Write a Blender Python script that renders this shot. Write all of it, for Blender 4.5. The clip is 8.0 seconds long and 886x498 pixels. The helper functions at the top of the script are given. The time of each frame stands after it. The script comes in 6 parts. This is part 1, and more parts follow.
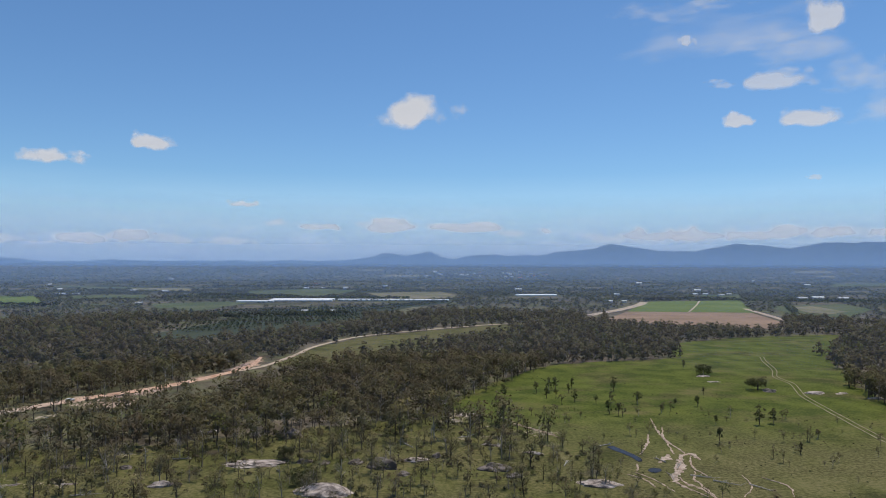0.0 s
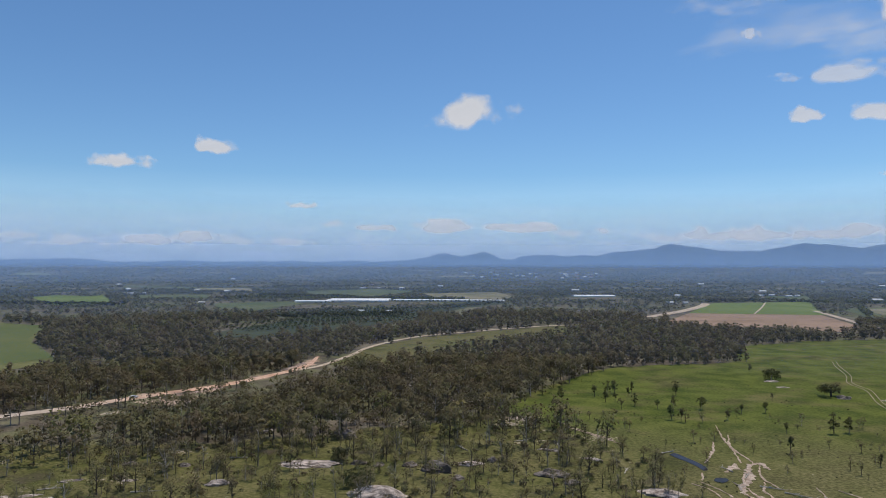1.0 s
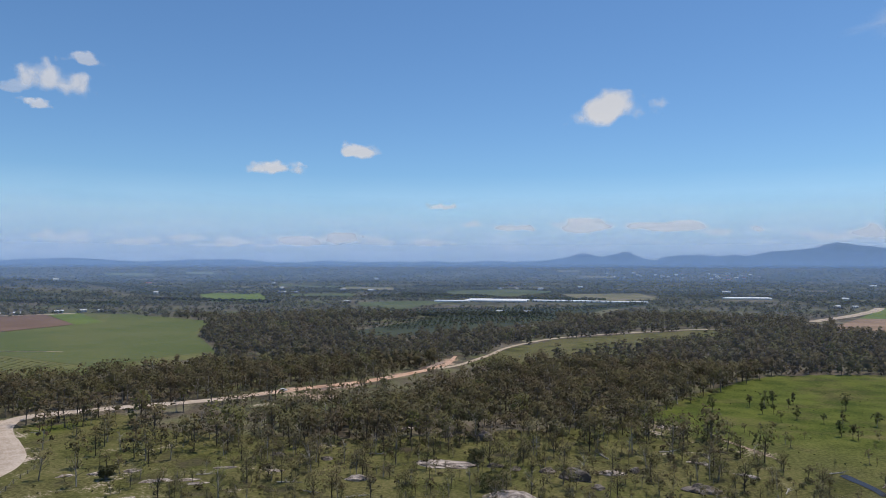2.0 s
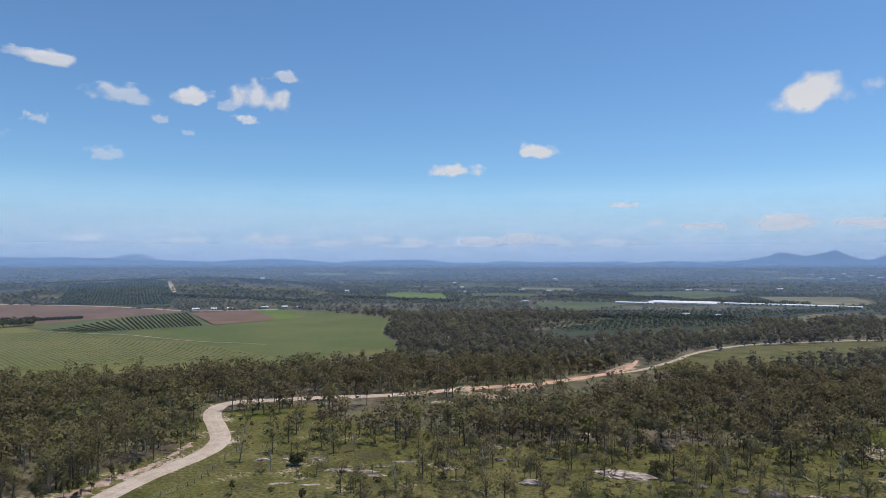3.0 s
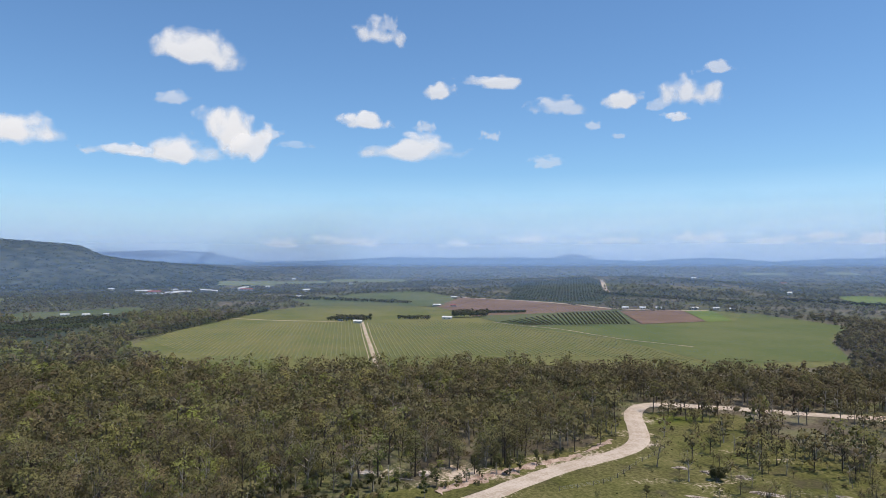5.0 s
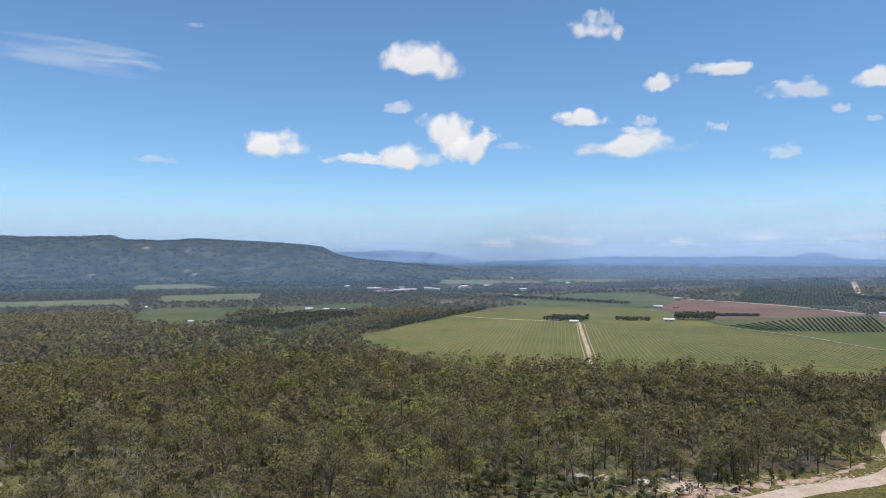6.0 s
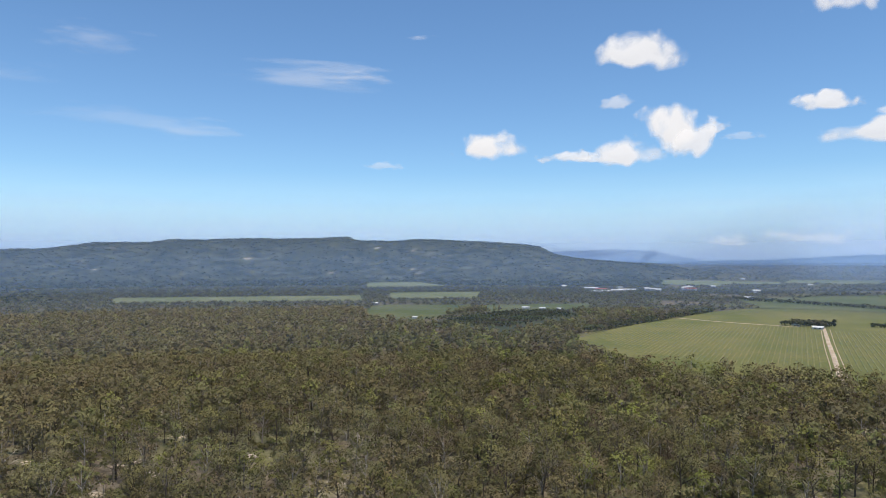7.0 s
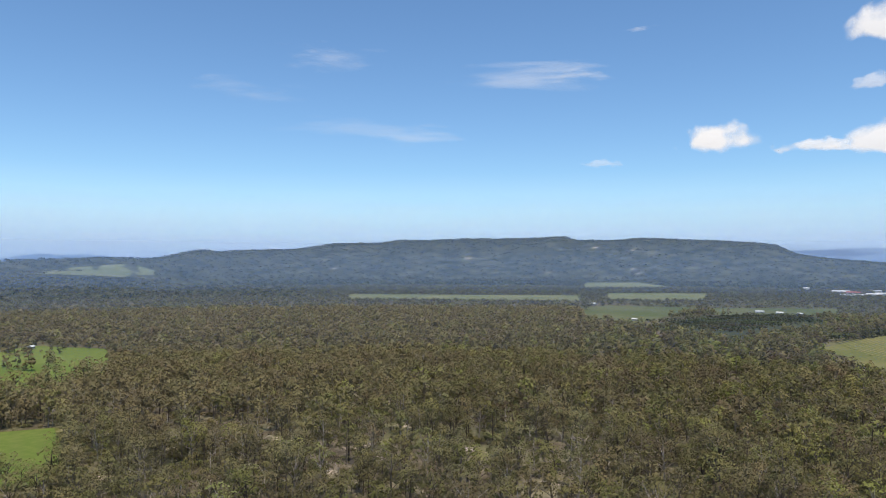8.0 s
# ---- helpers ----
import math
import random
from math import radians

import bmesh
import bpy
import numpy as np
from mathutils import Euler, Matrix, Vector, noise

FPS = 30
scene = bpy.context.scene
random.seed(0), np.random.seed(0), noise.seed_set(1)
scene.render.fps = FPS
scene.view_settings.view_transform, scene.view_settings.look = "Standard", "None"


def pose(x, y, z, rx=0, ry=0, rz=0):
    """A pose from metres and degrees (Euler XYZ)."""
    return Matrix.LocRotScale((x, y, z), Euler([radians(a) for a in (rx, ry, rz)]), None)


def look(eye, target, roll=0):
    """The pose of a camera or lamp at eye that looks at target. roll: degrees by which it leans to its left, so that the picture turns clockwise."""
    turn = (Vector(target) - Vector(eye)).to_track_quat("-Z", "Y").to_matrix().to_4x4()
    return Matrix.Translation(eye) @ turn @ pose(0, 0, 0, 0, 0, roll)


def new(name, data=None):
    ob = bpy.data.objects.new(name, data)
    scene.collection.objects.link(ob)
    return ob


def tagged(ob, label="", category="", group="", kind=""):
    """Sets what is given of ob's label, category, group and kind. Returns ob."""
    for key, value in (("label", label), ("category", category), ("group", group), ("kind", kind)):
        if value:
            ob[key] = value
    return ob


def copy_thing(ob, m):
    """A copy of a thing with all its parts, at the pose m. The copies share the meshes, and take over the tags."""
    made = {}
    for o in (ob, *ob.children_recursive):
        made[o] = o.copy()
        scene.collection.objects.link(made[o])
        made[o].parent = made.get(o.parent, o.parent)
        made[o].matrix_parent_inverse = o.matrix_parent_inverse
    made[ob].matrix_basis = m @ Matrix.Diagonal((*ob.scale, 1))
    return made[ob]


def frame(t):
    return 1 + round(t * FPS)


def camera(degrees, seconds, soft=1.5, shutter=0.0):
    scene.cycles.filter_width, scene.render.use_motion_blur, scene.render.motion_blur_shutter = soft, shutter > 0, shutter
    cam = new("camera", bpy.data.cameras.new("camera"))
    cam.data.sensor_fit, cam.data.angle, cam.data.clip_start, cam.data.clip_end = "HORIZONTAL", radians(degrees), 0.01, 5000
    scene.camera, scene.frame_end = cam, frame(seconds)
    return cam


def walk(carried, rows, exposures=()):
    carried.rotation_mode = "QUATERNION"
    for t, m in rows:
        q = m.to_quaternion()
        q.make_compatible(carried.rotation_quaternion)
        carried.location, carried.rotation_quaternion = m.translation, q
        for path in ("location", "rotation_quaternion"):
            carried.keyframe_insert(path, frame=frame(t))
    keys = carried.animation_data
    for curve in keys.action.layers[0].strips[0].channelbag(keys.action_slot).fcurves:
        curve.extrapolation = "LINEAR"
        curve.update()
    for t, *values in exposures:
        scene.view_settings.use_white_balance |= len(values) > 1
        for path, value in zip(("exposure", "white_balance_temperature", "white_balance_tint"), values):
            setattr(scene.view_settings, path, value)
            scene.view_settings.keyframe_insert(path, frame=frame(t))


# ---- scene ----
# ---------------------------------------------------------------- camera
# A drone about 65 m above a wooded plain; it drifts forward while it turns to the left.
PATH = [
    (0.0, 0.00, 0.00, 65.00, 91.15, -0.14, 0.00),
    (0.3, 0.07, 1.15, 64.97, 91.15, -0.13, 0.02),
    (0.4, 0.10, 1.54, 64.96, 91.16, -0.12, 0.11),
    (0.5, 0.12, 1.95, 64.95, 91.16, -0.11, 0.43),
    (0.6, 0.15, 2.37, 64.94, 91.16, -0.11, 1.05),
    (0.8, 0.20, 3.25, 64.92, 91.17, -0.10, 2.62),
    (1.0, 0.25, 4.15, 64.90, 91.18, -0.09, 4.55),
    (1.2, 0.28, 5.08, 64.86, 91.18, -0.09, 6.72),
    (2.3, 0.38, 10.43, 64.64, 91.19, -0.08, 19.74),
    (2.5, 0.40, 11.40, 64.60, 91.19, -0.07, 22.57),
    (3.0, 0.45, 13.80, 64.52, 91.20, -0.05, 30.47),
    (3.5, 0.45, 16.10, 64.55, 91.18, -0.02, 38.35),
    (4.0, 0.45, 18.30, 64.63, 91.15, -0.03, 47.04),
    (4.5, 0.40, 20.20, 64.68, 91.13, 0.00, 55.95),
    (4.7, 0.31, 20.78, 64.66, 91.13, 0.00, 59.48),
    (5.8, -0.50, 22.62, 64.46, 91.08, 0.00, 78.92),
    (6.0, -0.70, 22.90, 64.45, 91.08, 0.00, 82.41),
    (6.5, -1.22, 23.57, 64.45, 91.05, -0.02, 91.21),
    (7.0, -1.73, 24.24, 64.48, 91.02, 0.00, 100.03),
    (7.5, -2.18, 24.83, 64.52, 90.97, -0.05, 108.83),
    (8.0, -2.58, 25.20, 64.55, 90.97, -0.10, 117.70),
]
cam = camera(64.68, 8.0, soft=0.7)
EXPOSURES = [(0.0, -0.26, 6570, 10), (1.0, -0.26, 6570, 10), (2.5, -0.18, 6580, 10), (3.5, -0.02, 6760, 10), (4.5, 0.08, 6830, 10), (6.5, 0.18, 6900, 10), (8.0, 0.25, 7060, 10.5)]
walk(cam, [(t, pose(x, y, z, rx, ry, rz)) for t, x, y, z, rx, ry, rz in PATH], EXPOSURES)

# ---------------------------------------------------------------- world and sun
SUN_EL, SUN_AZ = radians(70), radians(40)   # nearly overhead, azimuth clockwise from +y
world = bpy.data.worlds.new("world")
scene.world = world
world.use_nodes = True
wn = world.node_tree.nodes
wn.clear()
sky = wn.new("ShaderNodeTexSky")
sky.sky_type, sky.sun_disc = "NISHITA", False
sky.sun_elevation, sky.sun_rotation = SUN_EL, SUN_AZ
sky.altitude, sky.air_density, sky.dust_density, sky.ozone_density = 450.0, 1.0, 0.15, 4.0
bg = wn.new("ShaderNodeBackground")
bg.inputs["Strength"].default_value = 0.116
wo = wn.new("ShaderNodeOutputWorld")
clear_blue = wn.new("ShaderNodeMix")
clear_blue.data_type, clear_blue.blend_type = "RGBA", "MULTIPLY"
clear_blue.inputs[0].default_value = 1.0
clear_blue.inputs[7].default_value = (0.768, 1.0, 1.168, 1)
world.node_tree.links.new(sky.outputs[0], clear_blue.inputs[6])
world.node_tree.links.new(clear_blue.outputs[2], bg.inputs["Color"])
world.node_tree.links.new(bg.outputs[0], wo.inputs["Surface"])

sun_data = bpy.data.lights.new("sun", "SUN")
sun_data.energy, sun_data.angle, sun_data.color = 3.6, radians(0.53), (1.0, 0.915, 0.795)
sun = new("sun", sun_data)
to_sun = Vector((math.sin(SUN_AZ) * math.cos(SUN_EL), math.cos(SUN_AZ) * math.cos(SUN_EL), math.sin(SUN_EL)))
sun.matrix_world = look(to_sun * 300, (0, 0, 0))

rng = np.random.default_rng(7)


# ---------------------------------------------------------------- materials
class Mat:
    """A node material with a few short-hands."""

    def __init__(self, name, rough=0.8, spec=0.3):
        self.m = bpy.data.materials.new(name)
        self.m.use_nodes = True
        self.t = self.m.node_tree
        self.n = self.t.nodes
        self.b = self.n["Principled BSDF"]
        self.out = self.n["Material Output"]
        self.b.inputs["Roughness"].default_value = rough
        self.b.inputs["Specular IOR Level"].default_value = spec

    def link(self, a, b):
        self.t.links.new(a, b)

    def node(self, kind, **settings):
        nd = self.n.new(kind)
        for key, value in settings.items():
            nd.inputs[key].default_value = value
        return nd

    def pos(self):
        return self.n.new("ShaderNodeNewGeometry").outputs["Position"]

    def scaled(self, vec, sx, sy, sz):
        nd = self.n.new("ShaderNodeVectorMath")
        nd.operation = "MULTIPLY"
        self.link(vec, nd.inputs[0])
        nd.inputs[1].default_value = (sx, sy, sz)
        return nd.outputs[0]

    def noise(self, vec, scale, detail=4.0, rough=0.55):
        nd = self.node("ShaderNodeTexNoise", Scale=scale, Detail=detail, Roughness=rough)
        self.link(vec, nd.inputs["Vector"])
        return nd.outputs["Fac"]

    def ramp(self, fac, *stops):
        nd = self.n.new("ShaderNodeValToRGB")
        while len(nd.color_ramp.elements) < len(stops):
            nd.color_ramp.elements.new(0.5)
        for el, (at, col) in zip(nd.color_ramp.elements, stops):
            el.position = at
            el.color = (*col, 1) if isinstance(col, tuple) else (col, col, col, 1)
        self.link(fac, nd.inputs[0])
        return nd.outputs[0]

    def mix(self, fac, a, b, how="MIX"):
        nd = self.n.new("ShaderNodeMix")
        nd.data_type, nd.blend_type = "RGBA", how
        for sock, value in ((nd.inputs[0], fac), (nd.inputs[6], a), (nd.inputs[7], b)):
            if isinstance(value, (int, float)):
                sock.default_value = value
            elif isinstance(value, tuple):
                sock.default_value = (*value, 1)
            else:
                self.link(value, sock)
        return nd.outputs[2]

    def math(self, op, a, b=0.0, c=0.0):
        nd = self.n.new("ShaderNodeMath")
        nd.operation = op
        for sock, value in zip(nd.inputs, (a, b, c)):
            if isinstance(value, (int, float)):
                sock.default_value = value
            else:
                self.link(value, sock)
        return nd.outputs[0]

    def attr(self, name):
        nd = self.n.new("ShaderNodeAttribute")
        nd.attribute_name = name
        return nd.outputs["Fac"]

    def color(self, col):
        if isinstance(col, tuple):
            self.b.inputs["Base Color"].default_value = (*col, 1)
        else:
            self.link(col, self.b.inputs["Base Color"])
        return self

    def bump(self, height, strength=0.4, distance=0.3):
        nd = self.node("ShaderNodeBump", Strength=strength, Distance=distance)
        self.link(height, nd.inputs["Height"])
        self.link(nd.outputs[0], self.b.inputs["Normal"])
        return self


def plain(name, a, b, scale, rough=0.8, stretch=(1, 1, 1), bump=0.0, spec=0.3):
    """A surface whose colour wanders between a and b at two scales."""
    k = Mat(name, rough, spec)
    p = k.scaled(k.pos(), *stretch)
    coarse, fine = k.noise(p, scale), k.noise(p, scale * 9, 3)
    both = k.math("ADD", k.math("MULTIPLY", coarse, 0.6), k.math("MULTIPLY", fine, 0.4))
    k.color(k.ramp(both, (0.42, a), (0.58, b)))
    if bump:
        k.bump(fine, bump, 0.2)
    return k.m


def leaf_material(name, kinds, tint, dry=False):
    """Foliage: every tree takes one of the kinds' colours, its sprays differ a little, and whole stands lean to the tint."""
    k = Mat(name, 0.65, 0.12)
    p = k.pos()
    stand = k.noise(p, 0.012, 3)
    isle = k.n.new("ShaderNodeNewGeometry").outputs["Random Per Island"]
    kin = k.math("FRACT", k.math("ADD", k.attr("kin"), k.n.new("ShaderNodeObjectInfo").outputs["Random"]))
    c = k.ramp(kin, *((i / (len(kinds) - 1), col) for i, col in enumerate(kinds)))
    # some trees are in full pale leaf, others dull and dark
    vigour = k.math("FRACT", k.math("MULTIPLY", kin, 17.3))
    c = k.mix(1.0, c, k.ramp(vigour, (0.0, (0.64, 0.6, 0.58)), (0.55, (1.0, 1.0, 1.0)), (1.0, (1.42, 1.42, 1.3))), "MULTIPLY")
    c = k.mix(0.08, c, k.ramp(isle, (0.0, (0.5, 0.5, 0.5)), (1.0, (1.0, 1.0, 1.0))), "MULTIPLY")
    c = k.mix(k.ramp(stand, (0.42, 0.0), (0.66, 0.34)), c, tint)
    # groups of trees side by side are brown and half leafless, or fresh and green
    group = k.noise(p, 0.03, 4, 0.6)
    c = k.mix(k.ramp(group, (0.5, 0.0), (0.6, 0.65)), c, k.mix(0.75, c, (0.15, 0.108, 0.078)))
    c = k.mix(k.ramp(k.noise(p, 0.022, 4, 0.6), (0.53, 0.0), (0.63, 0.5)), c, k.mix(0.6, c, (0.15, 0.185, 0.062)))
    if dry:
        # the woods ahead of the start, and those beyond the paddocks, are drier and browner than those between
        sep = k.n.new("ShaderNodeSeparateXYZ")
        k.link(p, sep.inputs[0])
        ahead = k.math("DIVIDE", k.math("SUBTRACT", k.math("ADD", sep.outputs[1], k.math("MULTIPLY", stand, 120.0)), 170.0), 200.0)
        behind = k.math("DIVIDE", k.math("SUBTRACT", k.math("MULTIPLY", stand, 160.0), k.math("ADD", sep.outputs[1], 150.0)), 160.0)
        c = k.mix(k.math("MULTIPLY", k.math("MINIMUM", k.math("MAXIMUM", behind, 0.0), 1.0), 0.5), c, k.ramp(kin, (0.0, (0.235, 0.185, 0.108)), (0.5, (0.3, 0.25, 0.145)), (1.0, (0.21, 0.2, 0.098))))
        c = k.mix(k.math("MULTIPLY", k.math("MINIMUM", k.math("MAXIMUM", ahead, 0.0), 1.0), 0.66), c, k.ramp(kin, (0.0, (0.105, 0.083, 0.052)), (0.5, (0.14, 0.112, 0.07)), (1.0, (0.1, 0.09, 0.048))))
    k.color(c)
    tr = k.n.new("ShaderNodeBsdfTranslucent")
    k.link(c, tr.inputs["Color"])
    mx = k.node("ShaderNodeMixShader", Fac=0.42)
    k.link(k.b.outputs[0], mx.inputs[1])
    k.link(tr.outputs[0], mx.inputs[2])
    k.link(mx.outputs[0], k.out.inputs["Surface"])
    return k.m


LEAF = leaf_material("gum_leaves", [(0.165, 0.130, 0.090), (0.198, 0.189, 0.077), (0.119, 0.119, 0.062), (0.242, 0.226, 0.084), (0.193, 0.185, 0.110), (0.174, 0.204, 0.068), (0.209, 0.160, 0.099), (0.237, 0.270, 0.068), (0.143, 0.134, 0.077), (0.209, 0.198, 0.094)],
                     (0.209, 0.174, 0.101), True)
LEAF_FAR = leaf_material("far_gum_leaves", [(0.135, 0.132, 0.08), (0.19, 0.185, 0.098), (0.155, 0.168, 0.088), (0.215, 0.195, 0.11)], (0.195, 0.175, 0.112))
LEAF_MID = leaf_material("deep_green_leaves", [(0.062, 0.07, 0.032), (0.095, 0.1, 0.042), (0.078, 0.095, 0.036), (0.105, 0.1, 0.05)], (0.09, 0.085, 0.045))
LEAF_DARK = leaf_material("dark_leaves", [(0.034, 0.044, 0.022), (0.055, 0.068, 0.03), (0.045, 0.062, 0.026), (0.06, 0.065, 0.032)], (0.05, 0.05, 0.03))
def bark_material():
    """Bark: from tree to tree fire-blackened, grey or nearly white."""
    k = Mat("gum_bark", 0.9, 0.1)
    kin = k.math("FRACT", k.math("ADD", k.math("MULTIPLY", k.attr("kin"), 7.0), k.n.new("ShaderNodeObjectInfo").outputs["Random"]))
    base = k.ramp(kin, (0.0, (0.05, 0.042, 0.036)), (0.4, (0.1, 0.086, 0.072)), (0.7, (0.22, 0.195, 0.17)), (0.9, (0.46, 0.42, 0.37)))
    k.color(k.mix(k.ramp(k.noise(k.pos(), 1.2), (0.42, 0.0), (0.58, 0.45)), base, (0.1, 0.085, 0.07)))
    return k.m


BARK = bark_material()
DEADWOOD = plain("bleached_wood", (0.3, 0.27, 0.23), (0.52, 0.48, 0.42), 1.5, 0.9)
GRANITE = plain("granite", (0.13, 0.1, 0.085), (0.62, 0.53, 0.455), 0.33, 0.9, stretch=(1.0, 1.8, 1.0), bump=0.6)
CHAR = plain("dark_boulder", (0.085, 0.07, 0.06), (0.25, 0.21, 0.18), 0.4, 0.9, bump=0.5)
POST = plain("post_wood", (0.12, 0.1, 0.08), (0.22, 0.2, 0.17), 3.0, 0.9)
WIRE = plain("wire", (0.3, 0.3, 0.3), (0.4, 0.4, 0.4), 3.0, 0.5)
WHITE = plain("white_sheeting", (0.74, 0.74, 0.72), (0.85, 0.85, 0.83), 0.05, 0.6)
ROOF = plain("pale_roof_steel", (0.48, 0.48, 0.46), (0.72, 0.71, 0.69), 0.15, 0.7)
ROOF_RED = plain("rust_red_roof", (0.25, 0.08, 0.06), (0.36, 0.13, 0.1), 0.3, 0.6)
WALL = plain("cream_wall", (0.5, 0.47, 0.42), (0.66, 0.63, 0.57), 0.4, 0.8)
DARKGLASS = plain("dark_glass", (0.02, 0.022, 0.025), (0.03, 0.032, 0.036), 1.0, 0.1, spec=0.6)
TYRE = plain("tyre_rubber", (0.02, 0.02, 0.02), (0.04, 0.04, 0.04), 3.0, 0.8)
CARPAINT = plain("white_car_paint", (0.74, 0.74, 0.74), (0.82, 0.82, 0.82), 0.5, 0.3)
SAND = plain("pale_sand", (0.36, 0.27, 0.18), (0.56, 0.46, 0.35), 0.2, 0.95)


def ground_material():
    k = Mat("ground_cover", 0.95, 0.1)
    p = k.pos()
    big, mid, fine = k.noise(p, 0.008, 4), k.noise(p, 0.06, 5), k.noise(p, 0.8, 6, 0.7)
    near = k.math("ADD", k.math("MULTIPLY", mid, 0.55), k.math("MULTIPLY", fine, 0.45))
    litter = k.ramp(near, (0.42, (0.085, 0.07, 0.048)), (0.5, (0.145, 0.12, 0.088)), (0.59, (0.25, 0.215, 0.17)))
    weeds = k.ramp(near, (0.42, (0.05, 0.064, 0.022)), (0.51, (0.09, 0.105, 0.036)), (0.59, (0.15, 0.145, 0.065)))
    c = k.mix(k.ramp(k.math("ADD", k.math("MULTIPLY", big, 0.5), k.math("MULTIPLY", mid, 0.5)), (0.46, 0.0), (0.6, 1.0)), litter, weeds)
    # open grassland
    grass = k.ramp(near, (0.41, (0.048, 0.05, 0.015)), (0.5, (0.1, 0.104, 0.03)), (0.59, (0.17, 0.155, 0.062)))
    grass = k.mix(k.ramp(k.noise(p, 0.02, 6, 0.7), (0.4, 0.0), (0.57, 0.88)), grass, k.ramp(fine, (0.42, (0.082, 0.076, 0.026)), (0.58, (0.185, 0.165, 0.074))))
    lush = k.ramp(near, (0.41, (0.045, 0.07, 0.008)), (0.59, (0.12, 0.142, 0.022)))
    # dry and trampled patches in the good grass
    worn = k.ramp(k.noise(k.scaled(p, 1, 1.4, 1), 0.026, 7, 0.68), (0.5, 0.0), (0.62, 0.8))
    lush = k.mix(worn, lush, k.ramp(near, (0.42, (0.06, 0.062, 0.018)), (0.58, (0.16, 0.135, 0.055))))
    grass = k.mix(k.attr("lush"), grass, lush)
    edge = k.math("ADD", k.attr("grass"), k.math("MULTIPLY", k.math("SUBTRACT", mid, 0.5), 1.6))
    c = k.mix(k.ramp(edge, (0.4, 0.0), (0.6, 1.0)), c, grass)
    # bare earth
    soil = k.ramp(near, (0.42, (0.23, 0.16, 0.115)), (0.5, (0.36, 0.28, 0.21)), (0.58, (0.52, 0.43, 0.35)))
    sep = k.n.new("ShaderNodeSeparateXYZ")
    k.link(p, sep.inputs[0])
    redder = k.math("MULTIPLY", k.math("MINIMUM", k.math("MAXIMUM", k.math("DIVIDE", k.math("SUBTRACT", sep.outputs[1], 300.0), 60.0), 0.0), 1.0), 0.7)
    soil = k.mix(redder, soil, k.ramp(near, (0.42, (0.27, 0.135, 0.08)), (0.58, (0.5, 0.32, 0.22))))
    bare = k.math("ADD", k.attr("bare"), k.math("MULTIPLY", k.math("SUBTRACT", near, 0.5), 3.0))
    c = k.mix(k.ramp(bare, (0.46, 0.0), (0.66, 1.0)), c, soil)
    # woods too far off to tell trees apart
    wood = k.ramp(k.math("ADD", k.math("MULTIPLY", k.noise(p, 0.04, 6, 0.75), 0.4), k.math("MULTIPLY", k.noise(p, 0.015, 8, 0.72), 0.6)),
                  (0.43, (0.016, 0.022, 0.013)), (0.5, (0.042, 0.05, 0.03)), (0.56, (0.072, 0.076, 0.045)), (0.63, (0.13, 0.12, 0.085)))
    c = k.mix(k.attr("woods"), c, wood)
    k.color(c).bump(k.math("ADD", fine, k.math("MULTIPLY", mid, 0.8)), 0.3, 0.25)
    return k.m


def road_material():
    k = Mat("gravel_road", 0.95, 0.1)
    p = k.pos()
    sep = k.n.new("ShaderNodeSeparateXYZ")
    k.link(p, sep.inputs[0])
    mid, fine = k.noise(p, 0.15, 4), k.noise(p, 1.6, 4)
    both = k.math("ADD", k.math("MULTIPLY", mid, 0.5), k.math("MULTIPLY", fine, 0.5))
    cream = k.ramp(both, (0.41, (0.4, 0.32, 0.25)), (0.59, (0.56, 0.475, 0.4)))
    red = k.ramp(both, (0.41, (0.46, 0.26, 0.165)), (0.59, (0.66, 0.46, 0.34)))
    grade = k.node("ShaderNodeMapRange")
    k.link(k.math("ADD", sep.outputs[1], k.math("MULTIPLY", mid, 40.0)), grade.inputs[0])
    grade.inputs[1].default_value, grade.inputs[2].default_value = 315.0, 365.0
    c = k.mix(grade.outputs[0], cream, red)
    # wheel tracks run along the road
    track = k.math("ABSOLUTE", k.math("SUBTRACT", k.math("ABSOLUTE", k.attr("across")), 0.42))
    c = k.mix(k.math("MULTIPLY", k.ramp(track, (0.0, 0.35), (0.16, 0.0)), 0.8), c, (0.58, 0.5, 0.42))
    k.color(c).bump(fine, 0.3, 0.1)
    return k.m


def crop_material(name, a, b, soil, turn, spacing, share=0.4):
    """A field in rows: crop and soil alternate across the rows' direction."""
    k = Mat(name, 0.9, 0.15)
    p = k.pos()
    mp = k.n.new("ShaderNodeMapping")
    mp.inputs["Rotation"].default_value = (0, 0, radians(turn))
    k.link(p, mp.inputs["Vector"])
    wv = k.node("ShaderNodeTexWave", Scale=1.0 / spacing * math.pi / 10, Distortion=0.6, Detail=1.0)
    k.link(mp.outputs[0], wv.inputs["Vector"])
    coarse, fine = k.noise(p, 0.012, 4), k.noise(p, 0.25, 4)
    both = k.math("ADD", k.math("MULTIPLY", coarse, 0.6), k.math("MULTIPLY", fine, 0.4))
    c = k.ramp(both, (0.43, a), (0.57, b))
    c = k.mix(k.math("MULTIPLY", wv.outputs["Fac"], share), c, soil)
    k.color(c)
    return k.m


